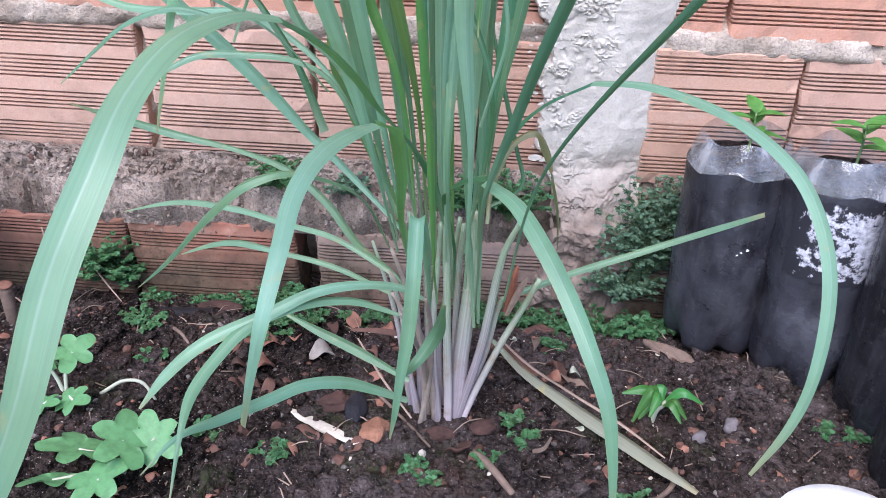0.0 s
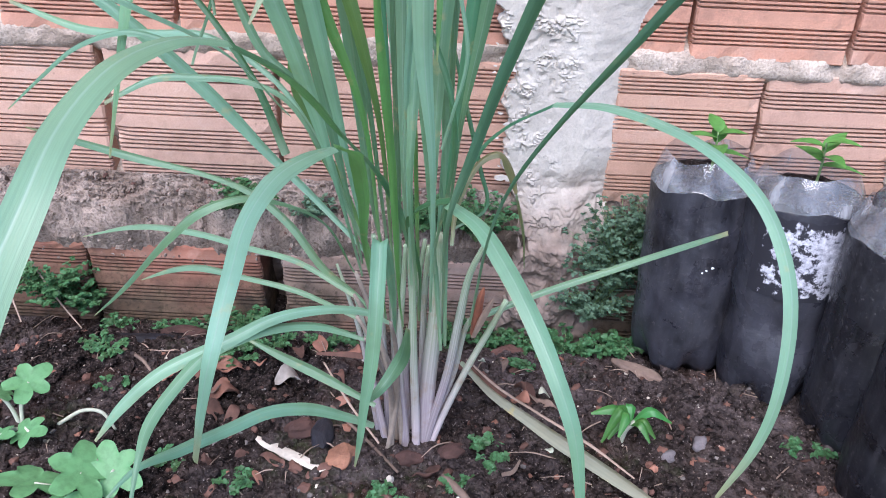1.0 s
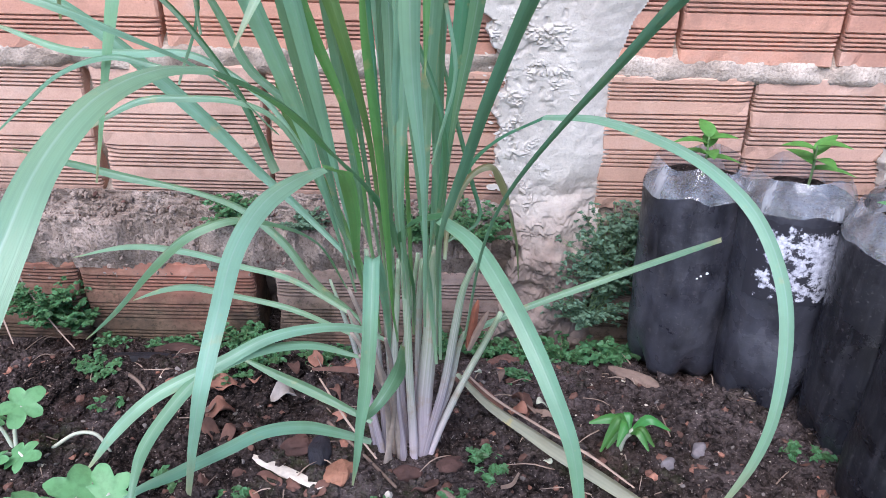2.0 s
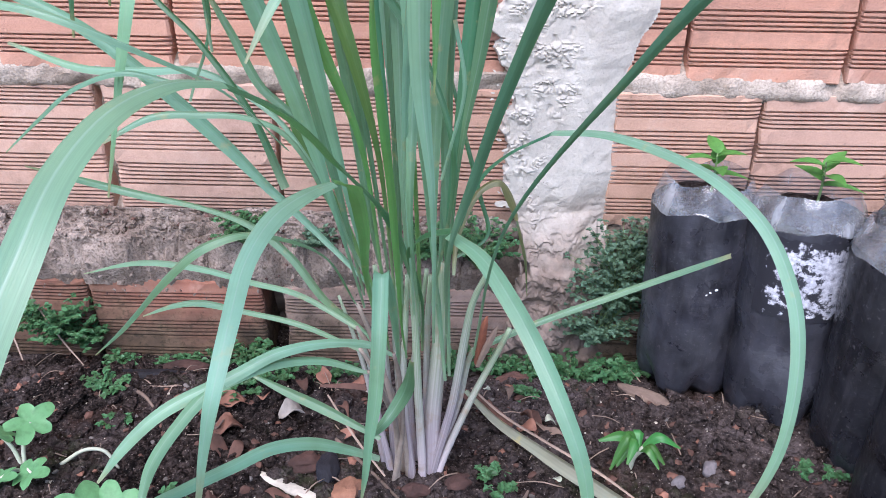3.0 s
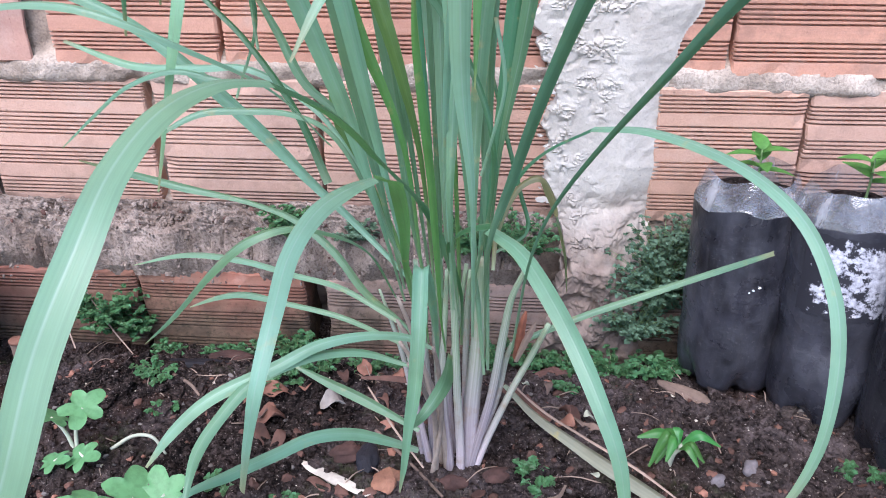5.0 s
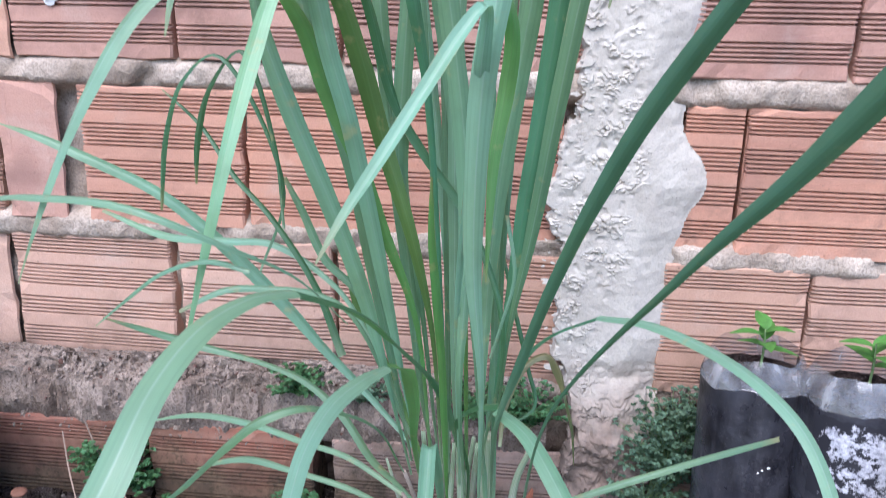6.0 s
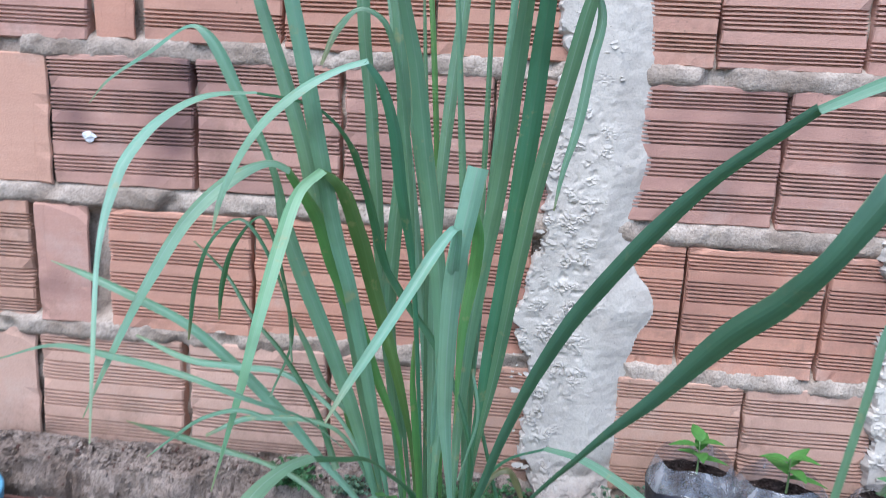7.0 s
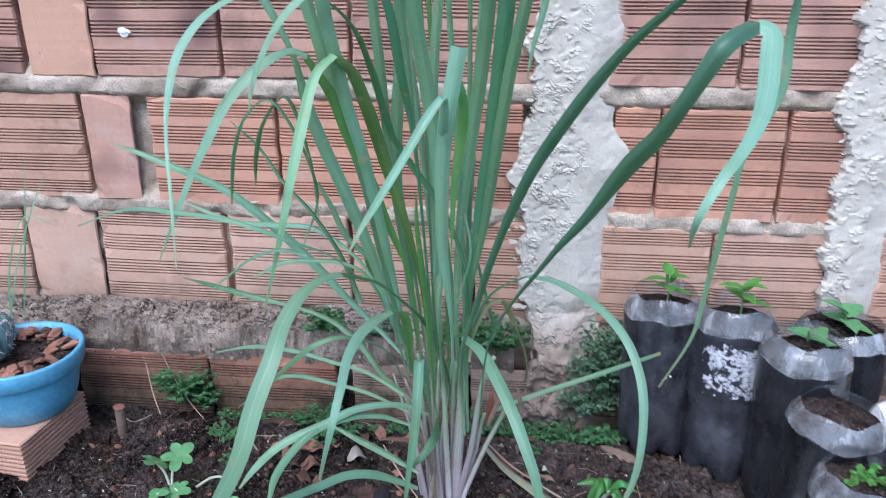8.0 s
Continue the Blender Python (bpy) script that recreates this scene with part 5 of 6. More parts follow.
def weed(place, spread, height, count, size, seed, material, label, name="weed", category="weed", up=0.5):
    """A low weed: branching stems, with sprays of small round leaves."""
    d = random.Random(seed)
    ob = thing(name, place, label, category)
    stems, leaves = Heap(), Heap()
    for i in range(round(count * 1.5)):
        a, r = d.uniform(0, 6.283), spread * d.uniform(0.15, 1) ** 0.6
        tip = Vector((r * math.cos(a), r * math.sin(a) * 0.8, height * d.uniform(0.35, 1) * (1 - 0.45 * r / spread)))
        mid = Vector((tip.x * 0.45, tip.y * 0.45, tip.z * 0.7))
        me = spline([(0, 0, -0.004, 0.001), (*mid, 0.0008), (*tip, 0.0005)], 7)
        vs, fs = [], []
        for k, row in enumerate(me):
            for j in range(3):
                w = 2.094 * j
                vs.append(Vector((row[0] + 0.0005 * math.cos(w), row[1] + 0.0005 * math.sin(w), row[2])))
            if k:
                for j in range(3):
                    n = (j + 1) % 3
                    fs.append(((k - 1) * 3 + j, (k - 1) * 3 + n, k * 3 + n, k * 3 + j))
        stems.add(vs, fs, Matrix.Identity(4))
        for k in range(2, 7):
            for j in range(4 if k < 6 else 7):
                lv, lf = oval(size * d.uniform(0.35, 0.75), size * d.uniform(0.34, 0.6), j, 0.25, rows=4)
                leaves.add(lv, lf, turned(Vector(me[k][:3]), d.uniform(0, 6.283), d.uniform(-1.0, 0.3) * up, d.uniform(-0.6, 0.6)))
    part("stem", stems.mesh("stem", STEM), ob)
    part("foliage", leaves.mesh("foliage", material), ob)
    return ob


first = bottle((0.448, -0.143, 0.058), (-3.5, -1.5), 0.271, 0.0605, 0.237, 20, "soil-filled clear bottle planter standing against the brick wall", fill=DUSTY_SHEEN_FILL)
second = bottle((0.540, -0.196, 0.056), (-3.0, -1.0), 0.284, 0.0605, 0.248, 50, "soil-filled bottle planter with a torn white label", True, fill=DUSTY_SHEEN_FILL)
part("label", curved_patch("label", 0.0615, 158, 264, 0.150, 0.242, LABEL), second, "torn white paper label")
bottle((0.612, -0.286, 0.056), (-2.0, -1.0), 0.284, 0.0605, 0.25, 10, "tall dark bottle planter full of damp soil")
bottle((0.708, -0.145, 0.03), (0, 0), 0.268, 0.068, 0.245, 80, "black bottle planter with a pale cut rim")
bottle((0.612, -0.384, 0.05), (1, 1), 0.25, 0.0595, 0.222, 35, "short clear bottle planter with a ragged rim")
bottle((0.618, -0.49, 0.05), (2, -1), 0.235, 0.0605, 0.2, 65, "short clear bottle planter holding chips and weeds")
for i, (a, z, s) in enumerate(((250, 0.150, 0.001), (256, 0.153, 0.0013), (246, 0.147, 0.0008))):
    fleck = part("scrap", lump("scrap", (s * 1.5, 0.0008, s), PAINT, i, 0.6, 2), first, "scrap of white paper")
    fleck.location = (0.0607 * math.cos(radians(a)), 0.0607 * math.sin(radians(a)), z)

seedling((0.444, -0.135, 0.306), 0.05, 7, 0.04, 0.017, 3, "small green citrus seedling growing in a bottle planter")
seedling((0.540, -0.188, 0.316), 0.052, 6, 0.042, 0.019, 8, "small green citrus seedling with upright leaves in a bottle")
seedling((0.612, -0.262, 0.288), 0.05, 3, 0.04, 0.034, 12, "lime seedling with broad rounded leaves in a bottle", SQUASH)
weed((0.605, -0.295, 0.288), 0.03, 0.022, 12, 0.008, 21, WEED, "tiny weeds sprouting from a bottle planter")
seedling((0.708, -0.145, 0.27), 0.04, 5, 0.045, 0.03, 14, "dusty green seedling in a black bottle planter", SQUASH)
weed((0.62, -0.49, 0.262), 0.035, 0.02, 10, 0.01, 22, LIME, "lime weeds in a short bottle planter")

# ---- blue pot on its block ----
block = thing("clay_block", (-0.646, -0.206, 0.002), "grooved hollow clay block lying on the soil", "brick")
block.rotation_euler = (0, 0, radians(-6))


def hollow_block(w, d, h):
    """A hollow clay block, fluted all round its sides, with a smooth top."""
    prof = [(0.004, 0.0)]
    for k in range(10):
        z = h * (k + 0.5) / 10
        prof += [(0, z - h * 0.032), (0.006, z - h * 0.018), (0.006, z + h * 0.018), (0, z + h * 0.032)]
    prof += [(0.0, h - 0.003), (0.003, h)]
    vs, fs = [], []
    for o, z in prof:
        a, b = w / 2 - o, d / 2 - o
        vs += [(-a, -b, z), (a, -b, z), (a, b, z), (-a, b, z)]
    for i in range(len(prof) - 1):
        for j in range(4):
            n = (j + 1) % 4
            fs.append((i * 4 + j, i * 4 + n, i * 4 + 4 + n, i * 4 + 4 + j))
    fs += [(3, 2, 1, 0), tuple(len(vs) - 4 + j for j in range(4))]
    return mesh_of("block", vs, fs, BRICKS["dry"], False)


part("block_body", hollow_block(0.19, 0.165, 0.085), block)
pot = thing("flower_pot", (-0.612, -0.185, 0.0875), "round bright blue plastic pot standing on a clay block", "flower pot")
part("pot_body", lathe("pot_body", [(0.058, 0.0, 0), (0.072, 0.003, 0), (0.082, 0.03, 0), (0.088, 0.06, 0), (0.09, 0.078, 0)], BLUE, 48), pot)
part("pot_rim", lathe("pot_rim", [(0.09, 0.076, 0), (0.097, 0.077, 0), (0.099, 0.08, 0), (0.102, 0.106, 0), (0.1, 0.109, 0), (0.094, 0.108, 0), (0.09, 0.095, 0), (0.088, 0.06, 0)], BLUE, 48, 0, False), pot, "thick rolled blue rim")
part("pot_soil", lathe("pot_soil", [(0.09, 0.09, 0), (0.05, 0.094, 0), (0.0005, 0.095, 0)], SOIL, 30, 0, False), pot)
d = random.Random(4)
for i in range(34):
    a, r = d.uniform(0, 6.28), 0.082 * d.uniform(0.3, 1) ** 0.5
    ob = new("clay_chip", lump("clay_chip", (d.uniform(0.009, 0.019), d.uniform(0.006, 0.011), d.uniform(0.004, 0.007)), MULCH if i % 4 else CHIP, i, 0.45))
    ob.matrix_basis = turned((-0.612 + r * math.cos(a), -0.185 + r * math.sin(a), 0.184 + d.uniform(0, 0.006)), a, d.uniform(-0.4, 0.4))
    tagged(ob, "brown bark chip mulching the blue pot", "bark chip", "mulch in the pot")


def cactus(place, r, label):
    """A ribbed ball cactus with white star spines."""
    ob = thing("cactus", place, label, "cactus")
    prof = [(max(0.001, r * math.cos(a) ** 0.8), r * 0.95 * (1 + math.sin(a)), 0.12) for a in np.linspace(-1.3, 1.56, 14)]
    part("body", lathe("body", prof, CACTUS, 72, 13), ob)
    spines = Heap()
    for i in range(13):
        w = 6.283 * i / 13
        for e in np.linspace(-0.6, 1.2, 5):
            c = Vector((r * math.cos(e) ** 0.8 * math.cos(w), r * math.cos(e) ** 0.8 * math.sin(w), r * 0.95 * (1 + math.sin(e))))
            out = (c - Vector((0, 0, r * 0.9))).normalized()
            for j in range(7):
                g = Vector((d.uniform(-1, 1), d.uniform(-1, 1), d.uniform(-1, 1)))
                t = (g - out * g.dot(out)).normalized() * 0.9 + out * 0.4
                s = t.cross(out).normalized() * 0.0005
                spines.add([c - s, c + s, c + t * 0.014], [(0, 1, 2)], Matrix.Identity(4))
    part("spine_cover", spines.mesh("spine_cover", SPINE, False), ob, "fine white star spines")
    return ob


cactus((-0.655, -0.205, 0.178), 0.044, "blue-grey ball cactus with white star spines")
cactus((-0.675, -0.15, 0.18), 0.032, "grey-green ball cactus in the blue pot")

# ---- things lying on the soil ----


def on_soil(x, y, up=0.0):
    return (x, y, ground_height(x, y) + up)


bowl = thing("bowl", on_soil(0.488, -0.505, -0.012), "shiny white plastic bowl standing on the soil", "bowl")
part("bowl_shell", lathe("bowl_shell", [(0.03, 0.0, 0), (0.045, 0.002, 0), (0.062, 0.025, 0), (0.068, 0.042, 0), (0.071, 0.044, 0), (0.070, 0.047, 0), (0.06, 0.046, 0), (0.03, 0.049, 0), (0.001, 0.05, 0)], WHITE, 48), bowl)
dish = thing("dish", (0.745, -0.36, 0.221), "white plastic dish beside the bottle planters", "dish")
part("dish_shell", lathe("dish_shell", [(0.03, 0.0, 0), (0.05, 0.004, 0), (0.068, 0.03, 0), (0.072, 0.034, 0), (0.066, 0.036, 0), (0.03, 0.037, 0), (0.001, 0.037, 0)], WHITE, 40), dish)
crate = thing("bottle_planter", (0.745, -0.36, 0.05), "dark bottle planter under a white dish", "bottle planter", "cut bottle planters")
part("soil_filled_body", lathe("soil_filled_body", [(0.05, 0, 0), (0.06, 0.02, 0), (0.06, 0.17, 0), (0.03, 0.171, 0), (0.001, 0.171, 0)], FILL, 40), crate)

peg = tagged(new("stump", tube("stump", [(-0.462, -0.17, -0.02, 0.009), (-0.461, -0.171, 0.03, 0.0085), (-0.460, -0.171, 0.082, 0.0088)], TWIG, 10, flat=1.0)), "short cut grey twig stump standing in the soil", "stump")
cut = part("cut_face", lathe("cut_face", [(0.010, 0, 0), (0.0095, 0.003, 0), (0.004, 0.004, 0), (0.0005, 0.004, 0)], MULCH, 14), peg, "pale cut wood")
cut.matrix_basis = turned((-0.460, -0.171, 0.0815), 0, 0.1)


def slab(name, x, y, yaw, size, material, seed, label, category, up=0.004, tilt=0.0, rough=0.3, group=""):
    ob = new(name, lump(name, size, material, seed, rough * 0.75, 3))
    ob.matrix_basis = turned(on_soil(x, y, up), radians(yaw), radians(tilt))
    return tagged(ob, label, category, group)


slab("bark_chip", -0.003, -0.378, -28, (0.040, 0.0075, 0.0025), BARK, 3, "long pale splinter of bark on the soil", "bark", 0.006, 0, 0.35)
slab("charred_wood", 0.028, -0.345, 95, (0.026, 0.0115, 0.007), CHAR, 7, "blackened lump of charred wood", "charcoal", 0.008)
slab("clay_shard", 0.053, -0.378, 70, (0.020, 0.0135, 0.009), FLAKE, 11, "orange-brown shard of broken clay brick", "brick shard", 0.007)
slab("clay_shard", 0.005, -0.338, 20, (0.018, 0.014, 0.008), CHIP, 12, "dark red shard of broken clay brick", "brick shard", 0.006)
slab("clay_shard", 0.122, -0.368, 0, (0.014, 0.010, 0.007), CHIP, 13, "small red clay shard at the stalks", "brick shard", 0.005)
slab("clay_shard", 0.165, -0.36, 30, (0.015, 0.011, 0.006), CHIP, 14, "small red clay shard at the stalks", "brick shard", 0.005)
slab("clay_shard", -0.20, -0.125, 5, (0.030, 0.013, 0.012), CHIP, 15, "mossy red brick fragment half sunk in soil", "brick shard", 0.002)
slab("clay_shard", 0.235, -0.125, 15, (0.022, 0.014, 0.010), CHIP, 16, "red brick fragment among the weeds", "brick shard", 0.004)
slab("stone", 0.385, -0.205, -35, (0.032, 0.011, 0.009), TWIG, 18, "brown knobbly root or stone by the bottle", "stone", 0.003)
slab("stone", 0.43, -0.33, 70, (0.011, 0.008, 0.009), GREY, 19, "grey clod of earth on bare soil", "stone", 0.004)
slab("stone", 0.395, -0.345, 20, (0.009, 0.007, 0.007), GREY, 20, "grey clod of earth on bare soil", "stone", 0.004)
slab("stone", 0.09, -0.40, 20, (0.004, 0.003, 0.004), BARK, 24, "small white pebble on the soil", "pebble", 0.004)
slab("stone", 0.105, -0.405, 50, (0.0045, 0.0035, 0.006), BARK, 25, "small white pebble on the soil", "pebble", 0.004)
slab("charred_wood", -0.235, -0.17, 4, (0.055, 0.014, 0.008), CHAR, 26, "long blackened stick lying in the soil", "charcoal", 0.002)


def dead_leaf(x, y, yaw, length, width, seed, material, label):
    """A curled, torn dry leaf."""
    vs, fs = oval(length, width, seed, 0.5, 0, 9)
    h = Heap()
    h.add([v + Vector((0, 0, 0.005 * math.sin(v.x * 170 + v.y * 90 + seed) + 45 * v.y * v.y + 0.004 * noise.noise(v * 90 + Vector((seed, 0, 0))) + 0.6 * abs(v.x - length / 2) ** 1.5)) for v in vs], fs, Matrix.Identity(4))
    ob = new("dead_leaf", h.mesh("dead_leaf", material))
    ob.matrix_basis = turned(on_soil(x, y, 0.007), radians(yaw), 0.0, d.uniform(-0.5, 0.5))
    sol = ob.modifiers.new("thickness", "SOLIDIFY")
    sol.thickness = 0.0008
    return tagged(ob, label, "dead leaf", "dead leaves")


for i, (x, y) in enumerate(((-0.125, -0.29), (-0.10, -0.30), (-0.15, -0.30), (-0.09, -0.275), (0.02, -0.235), (0.06, -0.22), (-0.02, -0.22), (0.05, -0.29), (-0.07, -0.32), (0.25, -0.27), (0.03, -0.41), (-0.02, -0.42), (0.28, -0.43), (0.22, -0.2), (-0.115, -0.33), (-0.13, -0.245), (0.0, -0.40), (0.60, -0.42), (0.58, -0.43), (0.12, -0.25))):
    dead_leaf(x, y, i * 77 % 360, d.uniform(0.016, 0.036), d.uniform(0.007, 0.015), i, (DEAD, TWIG, DEAD, MULCH)[i % 4], "curled brown dead leaf on the soil")

for i, (x, y, yaw, n) in enumerate(((-0.118, -0.262, 20, 0.044), (-0.092, -0.247, 150, 0.036), (-0.14, -0.275, 70, 0.04), (-0.075, -0.29, 200, 0.042), (-0.105, -0.315, 320, 0.036), (-0.06, -0.255, 100, 0.03), (-0.155, -0.24, 250, 0.032), (0.055, -0.245, 30, 0.03), (0.005, -0.19, 120, 0.034), (0.035, -0.17, 300, 0.03), (0.235, -0.255, 310, 0.046), (0.25, -0.285, 140, 0.03), (0.285, -0.425, 60, 0.032), (0.155, -0.385, 200, 0.03))):
    dead_leaf(x, y, yaw, n, n * 0.5, 40 + i, (MULCH, DEAD, MULCH)[i % 3], "broken reddish-brown dead leaf on the soil")
dead_leaf(-0.04, -0.268, 15, 0.036, 0.022, 61, BLEACHED, "pale crumpled dry leaf on the soil")
for i, (x, y, n) in enumerate(((0.262, -0.262, 0.008), (0.195, -0.215, 0.006), (0.225, -0.20, 0.005), (0.27, -0.36, 0.006))):
    dead_leaf(x, y, 50 * i, n * 1.6, n * 1.4, 70 + i, PALE_STEM, "small pale round fallen leaf on the soil")
for rows in ([(0.158, -0.395, 0.0045), (0.175, -0.42, 0.004), (0.196, -0.452, 0.0035)], [(0.03, -0.30, 0.002), (0.075, -0.345, 0.0018), (0.112, -0.392, 0.0015)], [(-0.235, -0.215, 0.0025), (-0.205, -0.235, 0.0022), (-0.19, -0.25, 0.0015)], [(0.36, -0.395, 0.0035), (0.352, -0.42, 0.003), (0.325, -0.45, 0.002)]):
    tagged(new("twig", tube("twig", [(*on_soil(x, y, 0.006), r) for x, y, r in rows], TWIG, 7)), "thin dark twig lying on the soil", "twig")

# the fallen dry stalk and other straws
fallen = thing("dry_stalk", (0, 0, 0), "fallen half-dry grass stalk lying across the soil", "dry stalk")
part("blade", ribbon("blade", [(0.172, -0.245, 0.105, 0.007), (0.205, -0.285, 0.098, 0.012), (0.25, -0.325, 0.093, 0.018), (0.30, -0.37, 0.09, 0.02), (0.34, -0.41, 0.09, 0.015), (0.37, -0.44, 0.088, 0.006)], LEAF["fallen"], (0.2, -0.3, 0.95), 0.35), fallen)
part("dry_edge", ribbon("dry_edge", [(0.178, -0.24, 0.105, 0.003), (0.212, -0.277, 0.098, 0.004), (0.258, -0.316, 0.094, 0.004), (0.308, -0.361, 0.094, 0.004), (0.345, -0.402, 0.092, 0.002)], STRAW, (0.2, -0.3, 0.95), 0.3), fallen, "tan dried edge")
part("sheath", ribbon("sheath", [(0.17, -0.235, 0.10, 0.014), (0.2, -0.262, 0.1, 0.016), (0.225, -0.285, 0.092, 0.008)], DEAD, (0.1, -0.3, 0.95), 0.7), fallen, "brown split sheath")
litter = Heap()
for i in range(260):
    x, y = d.uniform(-0.62, 0.75), -0.07 - 0.5 * d.random()
    z = ground_height(x, y) + 0.003
    a, n = d.uniform(0, 6.28), d.uniform(0.012, 0.06) * d.random() + 0.006
    rows = [(x, y, z, 0.0009), (x + n * math.cos(a) / 2, y + n * math.sin(a) / 2, z + d.uniform(0, 0.008), 0.0008), (x + n * math.cos(a), y + n * math.sin(a), z + d.uniform(-0.002, 0.004), 0.0003)]
    p = spline(rows, 6)
    vs, fs = [], []
    for k, row in enumerate(p):
        for w in (0, 2.1, 4.2):
            vs.append((row[0] - row[3] * math.sin(a) * math.cos(w), row[1] + row[3] * math.cos(a) * math.cos(w), row[2] + row[3] * math.sin(w)))
        if k:
            fs += [((k - 1) * 3 + j, (k - 1) * 3 + (j + 1) % 3, k * 3 + (j + 1) % 3, k * 3 + j) for j in range(3)]
    litter.add(vs, fs, Matrix.Identity(4))
tagged(new("straw_litter", litter.mesh("straw_litter", STRAW)), "thin dry straws and rootlets scattered over the soil", "straw litter", kind="stuff")


def scatter(name, count, material, size, seed, label, category, area, bias=1.6):
    """Many small lumps bedded in the soil."""
    g = random.Random(seed)
    bm = bmesh.new()
    bmesh.ops.create_icosphere(bm, subdivisions=1, radius=1)
    vs0, fs0 = [v.co.copy() for v in bm.verts], [tuple(v.index for v in f.verts) for f in bm.faces]
    bm.free()
    h = Heap()
    for i in range(count):
        x, y = g.uniform(area[0], area[1]), g.uniform(area[2], area[3])
        r = size[0] + (size[1] - size[0]) * g.random() ** bias
        o = Vector((i * 1.7, seed, 0))
        vs = [v * (1 + 0.55 * noise.noise(v * 1.2 + o)) for v in vs0]
        m = turned((x, y, ground_height(x, y) + r * 0.25), g.uniform(0, 6.28), g.uniform(-0.6, 0.6)) @ Matrix.Diagonal((r * g.uniform(0.8, 1.5), r, r * g.uniform(0.5, 0.9), 1))
        h.add(vs, fs0, m)
    return tagged(new(name, h.mesh(name, material, False)), label, category, kind="stuff")


scatter("soil_crumbs", 21000, SOIL, (0.0009, 0.009), 31, "loose dark crumbs of garden soil", "soil crumbs", (-0.75, 0.85, -0.62, -0.06), 2.8)
scatter("clay_crumbs", 380, CHIP, (0.001, 0.0042), 32, "red crumbs of broken brick in the soil", "brick crumbs", (-0.6, 0.7, -0.6, -0.06), 2.0)
scatter("pale_grit", 1500, STONE, (0.0008, 0.0036), 33, "pale grit and pebbles in the soil", "grit", (-0.7, 0.8, -0.6, -0.06), 2.0)
scatter("pale_bits", 620, BARK, (0.0006, 0.0028), 35, "pale flecks of bark and root in the soil", "bark flecks", (-0.6, 0.7, -0.6, -0.08), 2.0)
scatter("leaf_crumbs", 620, DEAD, (0.0015, 0.007), 34, "brown crumbs of dead leaves", "leaf litter", (-0.5, 0.6, -0.55, -0.08), 1.8)
scatter("soil_clods", 900, SOIL, (0.004, 0.014), 36, "loose grey-brown clods of garden soil", "soil clods", (-0.7, 0.75, -0.6, -0.09), 2.6)
scatter("bark_crumbs", 160, MULCH, (0.002, 0.007), 37, "pinkish crumbs of bark and dry leaf", "leaf litter", (-0.5, 0.6, -0.55, -0.08), 1.8)

# ---- weeds and seedlings ----
weed((-0.385, -0.075, 0.045), 0.062, 0.085, 46, 0.0105, 41, WEED, "bushy green weed growing at the foot of the wall")
weed((-0.36, -0.07, 0.03), 0.05, 0.06, 24, 0.010, 42, WEED, "low green weed at the foot of the wall")
weed(on_soil(-0.205, -0.095), 0.03, 0.035, 16, 0.009, 43, WEED, "small green weed by a brick fragment")
weed(on_soil(-0.12, -0.085), 0.042, 0.065, 30, 0.010, 44, WEED, "green weed sprouting before the footing")
weed(on_soil(-0.165, -0.10), 0.03, 0.04, 14, 0.009, 45, WEED, "small green weed in damp soil")
weed((-0.12, -0.055, 0.19), 0.045, 0.05, 26, 0.010, 46, WEED, "green weed rooted on the mortar ledge")
weed((-0.03, -0.055, 0.185), 0.035, 0.035, 14, 0.009, 47, DUSK, "grey-green weed on the mortar ledge")
weed((0.115, -0.06, 0.175), 0.05, 0.07, 34, 0.010, 48, WEED, "green weed on the ledge behind the grass")
weed((0.185, -0.06, 0.165), 0.055, 0.085, 42, 0.010, 49, WEED, "bushy weed beside the concrete pillar")
weed((0.37, -0.065, 0.10), 0.072, 0.17, 120, 0.009, 50, DUSK, "feathery grey-green weed bush against the pillar", "weed_bush", "weed", 0.7)
weed((0.41, -0.06, 0.16), 0.06, 0.10, 70, 0.009, 51, DUSK, "feathery grey-green weed bush by the bottle", "weed_bush", "weed", 0.7)
weed((0.345, -0.075, 0.06), 0.06, 0.09, 60, 0.009, 52, DUSK, "grey-green weed bush in the shade", "weed_bush", "weed", 0.7)
weed(on_soil(0.315, -0.115), 0.06, 0.035, 22, 0.010, 53, WEED, "low mat of round-leaved green weeds")
weed(on_soil(0.26, -0.10), 0.05, 0.04, 16, 0.010, 54, WEED, "low mat of round-leaved green weeds")
weed(on_soil(0.37, -0.135), 0.04, 0.045, 16, 0.012, 55, WEED, "fresh green weed in front of the bush")
weed(on_soil(0.21, -0.095), 0.04, 0.05, 12, 0.010, 56, WEED, "green weed behind the stalks")
weed(on_soil(0.16, -0.09), 0.04, 0.06, 13, 0.010, 57, WEED, "green weed behind the stalks")
